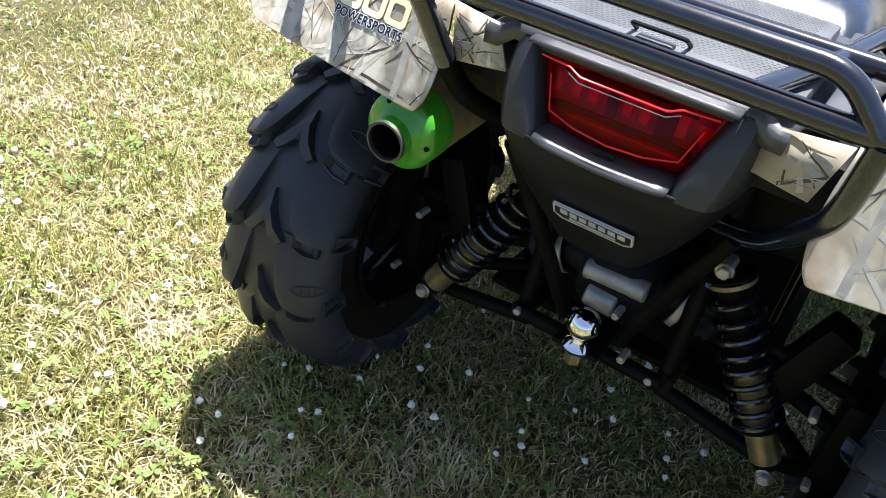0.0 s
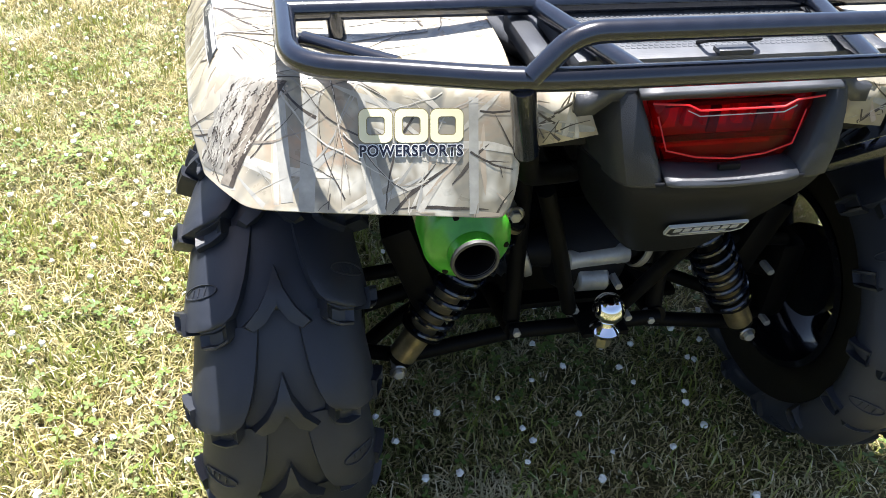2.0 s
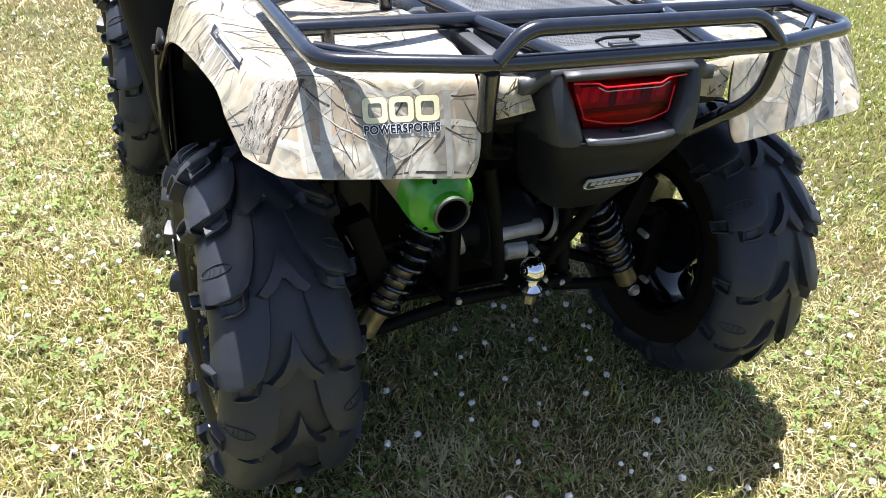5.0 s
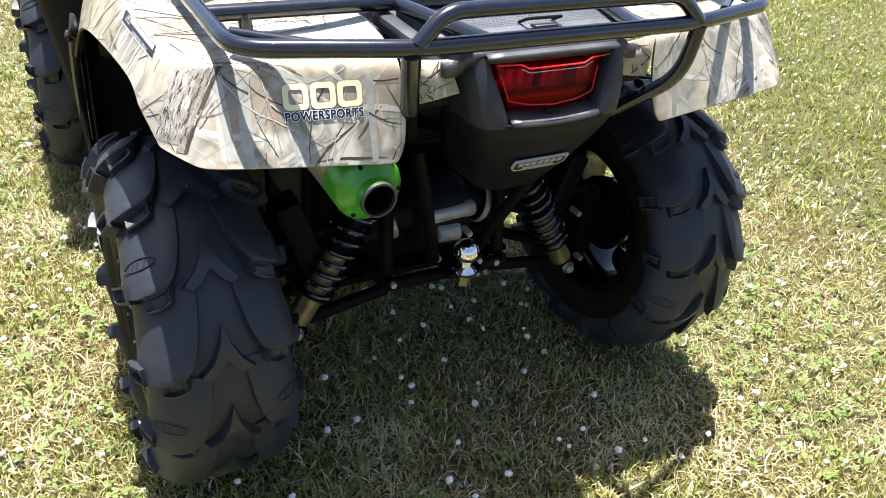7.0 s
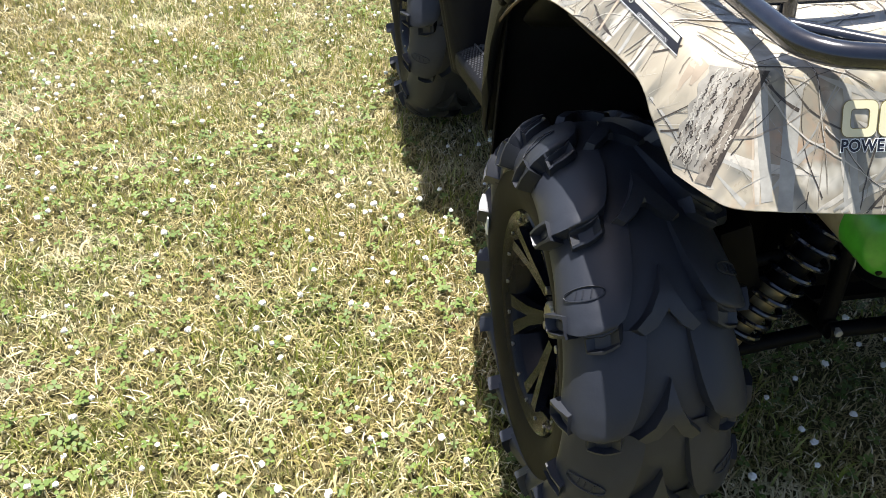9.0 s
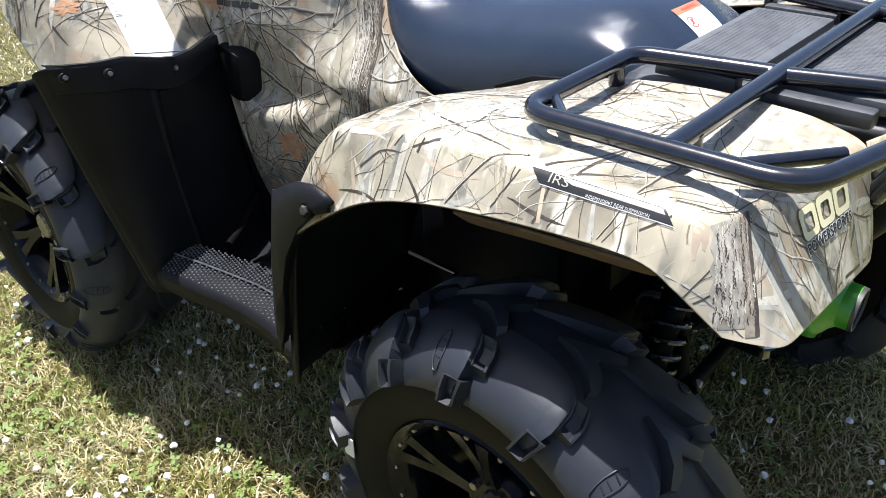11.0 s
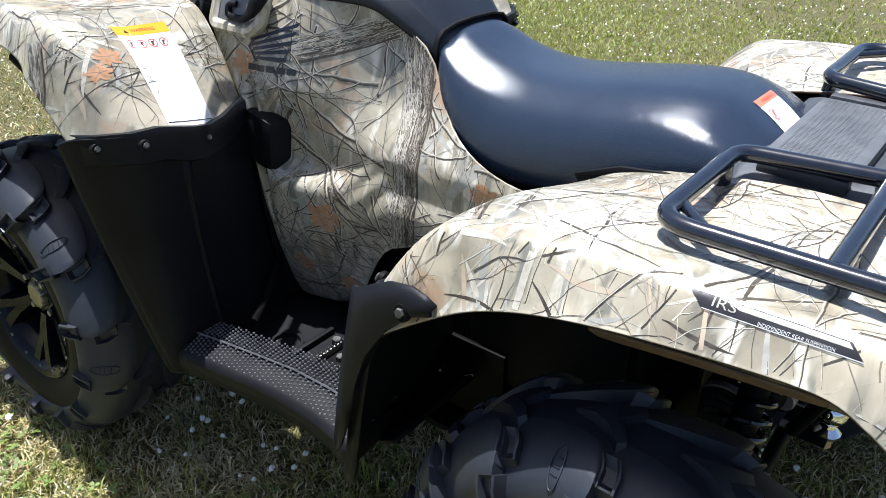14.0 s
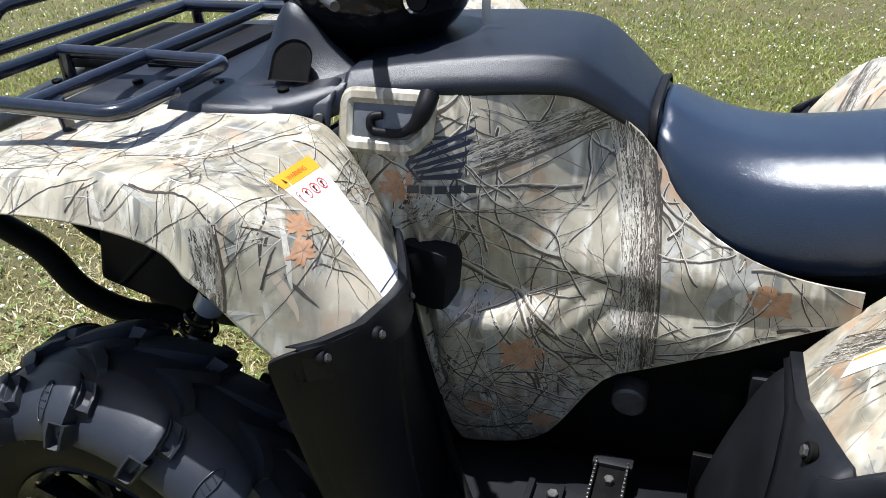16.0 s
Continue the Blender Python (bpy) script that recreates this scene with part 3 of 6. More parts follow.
def rear_rack():
    z = 0.886
    rack = None

    def bar(name, pts, r=R, bend=0.035, label=""):
        nonlocal rack
        ob = part(name, tube(pts, r, bend), TUBE, rack or atv, label)
        if rack is None:
            rack = ob
        return ob

    def stay(name, pts, r, bend):
        return part(name, tube(pts, r, bend), FRAME, rack)

    bar("rear_rack", [(-0.255, 0.035, z), (-0.455, 0.035, z), (-0.452, -0.284, z), (-0.235, -0.345, z + 0.002), (0.235, -0.345, z + 0.002), (0.452, -0.284, z), (0.455, 0.035, z), (0.255, 0.035, z)], R, 0.045, "black tubular rear rack")
    for s in SIDES:
        bar("rack_loop", [(s * 0.27, 0.035, z), (s * 0.205, 0.035, z), (s * 0.172, -0.142, z - 0.002)], R, 0.04)
        bar("rack_rail", [(s * 0.172, -0.150, z - 0.002), (s * 0.125, -0.342, z)], R * 0.95, 0)
        bar("corner_stay", [(s * 0.448, -0.02, z), (s * 0.395, 0.03, z - 0.002)], 0.007, 0)
        bar("rear_stay", [(s * 0.35, -0.285, z - 0.004), (s * 0.436, -0.215, z - 0.004)], 0.008, 0)
        bar("rack_foot", [(s * 0.250, 0.034, z), (s * 0.243, 0.036, 0.845)], 0.011, 0)
        bar("rack_foot", [(s * 0.40, -0.15, z), (s * 0.395, -0.15, 0.842)], 0.010, 0)
        if s > 0:
            bar("rack_leg", [(0.242, -0.342, z - 0.004), (0.236, -0.335, 0.80), (0.18, -0.225, 0.69), (0.10, -0.16, 0.66)], 0.0125, 0.05)
        else:
            bar("rack_leg", [(-0.242, -0.342, z - 0.004), (-0.214, -0.292, 0.782)], 0.0135, 0)
            stay("leg_bracket", [(-0.215, -0.293, 0.786), (-0.200, -0.262, 0.735), (-0.165, -0.21, 0.70), (-0.10, -0.16, 0.67)], 0.014, 0.03)
        stay("lower_stay", [(s * 0.15, -0.20, 0.67), (s * 0.105, -0.16, 0.55), (s * 0.045, -0.10, 0.375)], 0.012, 0.03)
    bar("crossbar", [(-0.45, -0.147, z), (0.45, -0.147, z)], R, 0)
    bar("raised_hoop", [(-0.236, -0.345, z + 0.004), (-0.195, -0.338, z + 0.044), (0.195, -0.338, z + 0.044), (0.236, -0.345, z + 0.004)], R * 0.95, 0.035)


rear_rack()


def seat():
    rows = []
    for y, top, half, low, lowhalf in ((0.607, 0.905, 0.075, 0.880, 0.085), (0.602, 0.925, 0.100, 0.860, 0.112), (0.585, 0.928, 0.115, 0.835, 0.135), (0.545, 0.905, 0.130, 0.780, 0.165),
                                       (0.48, 0.884, 0.140, 0.735, 0.178), (0.40, 0.880, 0.148, 0.722, 0.182), (0.30, 0.895, 0.152, 0.735, 0.182), (0.18, 0.915, 0.158, 0.775, 0.188),
                                       (0.115, 0.913, 0.160, 0.795, 0.188), (0.07, 0.897, 0.157, 0.805, 0.180), (0.03, 0.870, 0.142, 0.812, 0.165), (0.008, 0.850, 0.122, 0.815, 0.145), (0.0, 0.832, 0.11, 0.818, 0.125)):
        row = []
        for k in (-1.0, -1.0, -0.97, -0.82, -0.55, -0.25, 0.25, 0.55, 0.82, 0.97, 1.0, 1.0):
            i = len(row)
            side = abs(i - 5.5)
            if side > 5:
                row.append((math.copysign(lowhalf * 0.94, k), y, low))
            elif side > 4:
                row.append((math.copysign(lowhalf, k), y, low + (top - low) * 0.12))
            elif side > 3:
                row.append((math.copysign(half * 1.08, k), y, low + (top - low) * 0.68))
            else:
                row.append((half * k, y, top - 0.016 * k * k - (0.012 if side > 2 else 0)))
        rows.append(row)
    bm = grid(rows)
    for row in (0, -1):
        bm.verts.ensure_lookup_table()
    n = len(rows[0])
    bm.faces.new([bm.verts[i] for i in range(n)])
    bm.faces.new([bm.verts[len(rows) * n - n + i] for i in range(n)][::-1])
    st = part("seat", bm, VINYL, atv, "smooth black vinyl seat", 70, 0, 2)
    return st


seat()


def tank_cover():
    """Black cover over the fuel tank, from the seat to the steering column."""
    rows = []
    for y, eo, ez, fo, fz, co, cz, top in ((0.586, 0.099, 0.874, 0.092, 0.888, 0.076, 0.900, 0.909), (0.592, 0.102, 0.880, 0.095, 0.894, 0.078, 0.906, 0.915), (0.610, 0.108, 0.895, 0.101, 0.909, 0.084, 0.921, 0.930),
                                           (0.650, 0.128, 0.930, 0.120, 0.945, 0.100, 0.958, 0.966), (0.695, 0.147, 0.962, 0.139, 0.978, 0.116, 0.993, 1.001), (0.715, 0.153, 0.971, 0.145, 0.987, 0.122, 1.003, 1.012),
                                           (0.745, 0.162, 0.976, 0.154, 0.993, 0.130, 1.011, 1.020), (0.80, 0.178, 0.977, 0.170, 0.993, 0.144, 1.012, 1.021), (0.88, 0.193, 0.974, 0.186, 0.990, 0.160, 1.008, 1.017),
                                           (0.97, 0.212, 0.970, 0.205, 0.984, 0.180, 1.000, 1.009), (1.030, 0.225, 0.966, 0.218, 0.979, 0.195, 0.993, 1.001), (1.040, 0.227, 0.965, 0.220, 0.978, 0.198, 0.992, 1.000)):
        row = []
        for s in SIDES:
            pts = [(eo + 0.002, ez - 0.014), (eo + 0.002, ez), (eo, ez + 0.004), (fo + 0.002, fz - 0.004), (fo - 0.003, fz + 0.001), (co * 0.5 + fo * 0.5, cz * 0.5 + fz * 0.5 + 0.001), (co + 0.006, cz - 0.001), (co - 0.006, cz + 0.001), (0.0, top)]
            row += [(s * x, y, z) for x, z in (pts if s < 0 else pts[-2::-1])]
        rows.append(row)
    cover = part("tank_cover", grid(rows), GRAINY, atv, "grained black fuel tank cover", 60, 0.005, 1)
    # dark rubber strip in the joint towards the seat
    rows = []
    for y, d in ((0.600, 0.006), (0.602, 0.012), (0.612, 0.010), (0.614, 0.004)):
        half = [(0.108, 0.840), (0.106, 0.892), (0.100, 0.908), (0.084, 0.920), (0.050, 0.927), (0.0, 0.929)]
        rows.append([(-(x + d * 0.6), y, z + d * 0.5) for x, z in half] + [(x + d * 0.6, y, z + d * 0.5) for x, z in half[-2::-1]])
    part("seat_joint_strip", grid(rows), PLASTIC, cover, "black rubber strip", 60, 0.002)
    return cover


tank_cover()


def side_panel(s):
    """Camouflage side panel under the tank and seat, with a stepped ledge above the footwell."""
    ys = [1.04, 1.02, 0.985, 0.955, 0.92, 0.895, 0.87, 0.84, 0.78, 0.73, 0.69, 0.64, 0.60, 0.55, 0.50, 0.45, 0.40, 0.36, 0.33, 0.31]
    hi = ([1.04, 0.98, 0.90, 0.72, 0.66, 0.605, 0.59, 0.55, 0.50, 0.46, 0.40, 0.36, 0.31], [0.955, 0.967, 0.970, 0.968, 0.935, 0.890, 0.865, 0.802, 0.772, 0.755, 0.742, 0.740, 0.742])
    lo = ([1.04, 0.985, 0.945, 0.930, 0.922, 0.912, 0.895, 0.74, 0.72, 0.64, 0.60, 0.38, 0.31], [0.90, 0.80, 0.765, 0.735, 0.60, 0.47, 0.335, 0.345, 0.39, 0.535, 0.545, 0.655, 0.70])
    rows = []
    for y in ys:
        a, b = lerp(y, *lo), lerp(y, *hi)
        row = []
        for k in range(53):
            t = k / 52
            z = a + (b - a) * t
            high = lerp(y, [0.31, 0.5, 0.6, 0.7, 0.8, 0.92, 1.04], [0.20, 0.15, 0.112, 0.142, 0.194, 0.243, 0.252])
            upper = lerp(y, [0.31, 0.45, 0.6, 0.74, 0.83, 0.92, 1.04], [0.22, 0.18, 0.142, 0.186, 0.236, 0.268, 0.268])
            waist = lerp(y, [0.31, 0.41, 0.5, 0.61, 0.71, 0.82, 0.92], [0.228, 0.212, 0.207, 0.204, 0.210, 0.216, 0.240])
            low = lerp(y, [0.31, 0.4, 0.60, 0.68, 0.78, 0.9], [0.232, 0.226, 0.220, 0.232, 0.258, 0.278])
            brim = lerp(y, [0.31, 0.5, 0.605, 0.65, 0.71, 0.80, 0.88, 0.97, 1.04], [0.196, 0.14, 0.102, 0.125, 0.149, 0.176, 0.191, 0.210, 0.224])
            o = lerp(z, [0.33, 0.40, 0.52, 0.616, 0.632, 0.655, 0.72, 0.80, 0.90, 0.97], [low - 0.060, low - 0.040, low - 0.004, low, low - 0.004, waist + 0.002, waist + 0.002, upper, high, min(high, brim)])
            row.append((s * o, y, z))
        rows.append(row)
    panel = part("side_panel", grid(rows), CAMO, atv, "camouflage-printed side panel", 50, 0.004, 1)
    # black moulding that bulges over the panel's front edge, above the ledge
    part("panel_moulding", box((s * 0.236, 0.935, 0.698), (0.076, 0.136, 0.112), 0.026, Euler((0.12, 0, s * 0.10)).to_matrix().to_4x4()), PLASTIC, panel, "black moulding at the panel's front edge")
    return panel


panels = [side_panel(s) for s in SIDES]


def edge_y(o):
    return lerp(o, [0.27, 0.33, 0.40, 0.48, 0.54, 0.60, 0.62], [0.955, 0.920, 0.890, 0.872, 0.868, 0.905, 0.93])


def edge_z(o):
    return lerp(o, [0.27, 0.38, 0.46, 0.49, 0.56, 0.62], [0.770, 0.760, 0.780, 0.797, 0.798, 0.80])


def front_fender(s):
    outs = [0.275, 0.29, 0.34, 0.345, 0.40, 0.45, 0.455, 0.51, 0.55, 0.575, 0.592, 0.606, 0.612]
    prof = ([0.0, 0.12, 0.35, 0.62, 0.85, 1.0], [0.0, 0.03, 0.078, 0.125, 0.150, 0.155])
    topz = ([1.05, 1.15, 1.30, 1.45, 1.60, 1.70, 1.76], [0.934, 0.940, 0.942, 0.934, 0.905, 0.85, 0.79])
    lipz = ([0.89, 0.95, 1.00, 1.04, 1.11, 1.2, 1.3, 1.45, 1.6, 1.76], [0.752, 0.768, 0.815, 0.858, 0.898, 0.912, 0.912, 0.90, 0.86, 0.74])
    rows = []
    for k in (0.0, 0.02, 0.2, 0.4, 0.6, 0.8, 0.95, 1.0):
        row = []
        for i, o in enumerate(outs):
            y = edge_y(o) + (1.06 - edge_y(o)) * k
            crest = lerp(o, [0.27, 0.45, 0.52, 0.575, 0.612], [0.934, 0.936, 0.952, 0.964, 0.955])
            bulge = max(0.0, min(1.0, (o - 0.47) / 0.09))
            rise = (1 - bulge) * lerp(k, *prof) / 0.155 + bulge * lerp(k, [0, 0.2, 0.4, 0.6, 0.8, 1], [0, 0.34, 0.66, 0.87, 0.97, 1])
            z = edge_z(o) - 0.012 + (crest - edge_z(o) + 0.012) * rise
            groove = 0.006 if 0.342 < o < 0.453 and 0.1 < k < 0.9 else 0.0
            if i > 9:
                lip = lerp(y, *lipz)
                z = z + (min(lip, z) - z) * (0, 0.25, 0.8, 1.0)[i - 9]
            row.append((s * o, y + groove * 0.7, z - groove * 0.7))
        rows.append(row)
    for y in (1.09, 1.15, 1.25, 1.36, 1.48, 1.60, 1.70, 1.75, 1.755):
        top, lip = lerp(y, *topz), lerp(y, *lipz)
        row = []
        for i, o in enumerate(outs):
            z = top + lerp(o, [0.27, 0.45, 0.52, 0.575, 0.612], [0.006, 0.002, 0.014, 0.024, 0.014]) * lerp(y, [1.06, 1.3, 1.5], [1, 0.5, 0])
            if i > 9:
                z = z + (lip - z) * (0, 0.25, 0.8, 1.0)[i - 9]
            row.append((s * (o - 0.018 * max(0.0, min(1.0, (o - 0.5) / 0.1))), y, z))
        rows.append(row)
    fender = part("front_fender", grid(rows), [CAMO, BROWN_EDGE], atv, "camouflage-printed front mudguard", 60, 0.004, 2, 1.0, rim=1)
    return fender


front_fenders = [front_fender(s) for s in SIDES]


def footwell(s):
    """Black splash guard behind the front wheel, foot board and peg."""
    rows = []
    for t in (0.0, 0.02, 0.14, 0.3, 0.5, 0.7, 0.88, 0.98, 1.0):
        row = []
        for o0, o1 in ((0.634, 0.556), (0.622, 0.548), (0.60, 0.535), (0.555, 0.51), (0.51, 0.48), (0.47, 0.44), (0.41, 0.40), (0.35, 0.35), (0.30, 0.29), (0.268, 0.25)):
            y0, z0 = edge_y(min(o0, 0.62)) - 0.004, edge_z(o0) + 0.004
            if o0 > 0.63:
                y0, z0 = y0 + 0.03, z0 - 0.012
            y1 = lerp(o1, [0.25, 0.44, 0.51, 0.535, 0.556], [0.90, 0.862, 0.846, 0.850, 0.885])
            mid = 0.016 * math.sin(math.pi * t)
            row.append((s * (o0 + (o1 - o0) * t), y0 + (y1 - y0) * t + mid, z0 + (0.325 - z0) * t))
        rows.append(row)
    guard = part("splash_guard", grid(rows), PLASTIC, atv, "matt black splash guard behind the front wheel", 50, 0.005, 2, 1.0)
    # folded flange along the guard's top and outer edge
    rows = []
    for o in (0.622, 0.60, 0.555, 0.51, 0.47, 0.43, 0.40, 0.35, 0.30, 0.272):
        y, z = edge_y(o) - 0.004, edge_z(o) + 0.004
        drop = lerp(o, [0.27, 0.38, 0.45, 0.52, 0.62], [0.040, 0.045, 0.060, 0.050, 0.045])
        rows.append([(s * o, y + 0.010, z + 0.003), (s * o, y - 0.003, z + 0.004), (s * (o - 0.002), y - 0.007, z - 0.006), (s * (o - 0.004), y - 0.008, z - drop), (s * (o - 0.004), y + 0.002, z - drop - 0.006)])
    part("guard_flange", grid(rows), SATIN, guard, "satin black flange with bolts", 40, 0.002)
    rows = []
    for t in np.linspace(0.05, 0.98, 14):
        o = 0.622 + (0.548 - 0.622) * t
        y0 = edge_y(0.62) - 0.004
        y = y0 + (0.860 - y0) * t + 0.016 * math.sin(math.pi * t)
        z = 0.80 - 0.475 * t
        rows.append([(s * (o + 0.012), y + 0.030, z), (s * (o + 0.006), y + 0.004, z), (s * (o - 0.010), y - 0.012, z), (s * (o - 0.030), y - 0.016, z), (s * (o - 0.034), y - 0.008, z)])
    part("guard_edge", grid(rows), PLASTIC, guard, "", 40, 0.002)
    rows = []
    for t in np.linspace(0.1, 0.96, 10):
        o = 0.47 - 0.03 * t
        y0 = edge_y(o) - 0.004
        y = y0 + (0.862 - y0) * t + 0.016 * math.sin(math.pi * t)
        rows.append([(s * (o + 0.014), y + 0.001, 0.78 - 0.455 * t), (s * o, y - 0.010, 0.78 - 0.455 * t), (s * (o - 0.016), y + 0.001, 0.78 - 0.455 * t)])
    part("guard_rib", grid(rows), PLASTIC, guard, "", 40, 0.002)
    for o in (0.604, 0.543, 0.41):
        y, z = edge_y(o) - 0.006, edge_z(o) - 0.014
        part("bolt", rod((s * o, y + 0.004, z), (s * o, y - 0.007, z + 0.002), 0.0090, 16), PLASTIC, guard, "black washer-head bolt")
        part("bolt_head", rod((s * o, y - 0.006, z), (s * o, y - 0.011, z + 0.003), 0.0052, 6), CAST, guard)
    rows = [[(s * o, y, z) for o in (0.46, 0.38, 0.28, 0.15)] for y, z in ((0.90, 0.335), (0.85, 0.325), (0.70, 0.322), (0.55, 0.325), (0.44, 0.34), (0.41, 0.36))]
    part("foot_board", grid([[(x, y, z - (0.03 if abs(x) > 0.5 else 0.0)) for x, y, z in row] for row in rows]), PLASTIC, atv, "black plastic foot board", 50, 0.008)
    # raised outer tread of the board
    path = ((0.845, 0.556, 0.462, 0.392), (0.80, 0.552, 0.455, 0.395), (0.70, 0.538, 0.438, 0.396), (0.62, 0.528, 0.424, 0.396), (0.54, 0.526, 0.418, 0.394), (0.47, 0.534, 0.416, 0.392), (0.43, 0.545, 0.416, 0.390))
    rows = []
    for y, a, b, z in path:
        rows.append([(s * (a + 0.002), y + 0.004, z - 0.045), (s * (a + 0.006), y, z - 0.008), (s * a, y, z), (s * (a * 0.55 + b * 0.45), y, z + 0.016), (s * b, y, z + 0.018), (s * (b - 0.006), y, z - 0.05)])
    tread = part("foot_tread", grid(rows), PLASTIC, atv, "black foot tread with a knurled top", 40, 0.004, 1)
    bm = bmesh.new()
    for i in range(46):
        for j in range(13):
            y = 0.836 - 0.0088 * i
            a, b, z = (lerp(y, [p[0] for p in path], [p[n] for p in path]) for n in (1, 2, 3))
            t = (j + 0.5 + 0.5 * (i % 2)) / 13.6
            if abs(t - 0.45) < 0.035:
                continue
            o = a - 0.004 + (b + 0.006 - a) * t
            zz = z + lerp(t, [0, 0.45, 1], [0.0, 0.016, 0.018])
            add_box(bm, (s * o, y, zz + 0.0006), (0.0046, 0.0046, 0.0024), 0, Euler((0, 0, 0.785)).to_matrix().to_4x4(), 0.6)
    # Ridge and studs take the grey that stands in for glare.
    ridge = bmesh.new()
    add_tube(ridge, [(s * (a * 0.55 + b * 0.45), y, z + 0.0165) for y, a, b, z in path], 0.0022, 6)
    part("tread_ridge", ridge, TREAD, tread, "ridge lightened for sun glare")
    tagged(part("knurl", bm, TREAD, tread, "grey knurled studs"), kind="stuff")
    # metal peg plate across the board: two toothed rails with a slot between
    peg = part("foot_peg", box((s * 0.33, 0.614, 0.368), (0.165, 0.056, 0.012), 0.004), FRAME, atv, "metal foot peg with toothed rails bolted to the board")
    for dy in (-0.025, 0.025):
        bm = bmesh.new()
        add_box(bm, (s * 0.33, 0.614 + dy, 0.380), (0.160, 0.004, 0.016), 0.001)
        for i in range(18):
            add_box(bm, (s * (0.254 + 0.009 * i), 0.614 + dy, 0.390), (0.0052, 0.0045, 0.006), 0, None, 0.3)
        part("peg_rail", bm, STEEL, peg, "bright toothed steel rail")
    for o in (0.285, 0.375):
        part("bolt", rod((s * o, 0.614, 0.372), (s * o, 0.614, 0.384), 0.009, 6), STEEL, peg)
    part("peg_bracket", box((s * 0.240, 0.614, 0.372), (0.026, 0.066, 0.020), 0.006), PLASTIC, peg)
    # moulded ribs and a drain cup in the board
    board = [o for o in atv.children if o.name.startswith("foot_board")][-1]
    for y in (0.50, 0.56, 0.69, 0.74):
        part("board_rib", box((s * 0.34, y, 0.330), (0.14, 0.012, 0.012), 0.004), PLASTIC, board)
    part("drain_cup", lathe([(0.0, 0.034), (0.010, 0.034), (0.010, 0.028), (0.0, 0.026)], 24, None, along((s * 0.36, 0.78, 0.322), (s * 0.36, 0.78, 0.40))), PLASTIC, board)
    part("bolt", rod((s * 0.30, 0.70, 0.325), (s * 0.30, 0.70, 0.342), 0.010, 6), CAST, board)
    part("brake_pedal", tube([(s * 0.27, 0.90, 0.42), (s * 0.33, 0.86, 0.40), (s * 0.42, 0.80, 0.40)], 0.009, 0.03), FRAME, board)
    return guard


for s in SIDES:
    footwell(s)


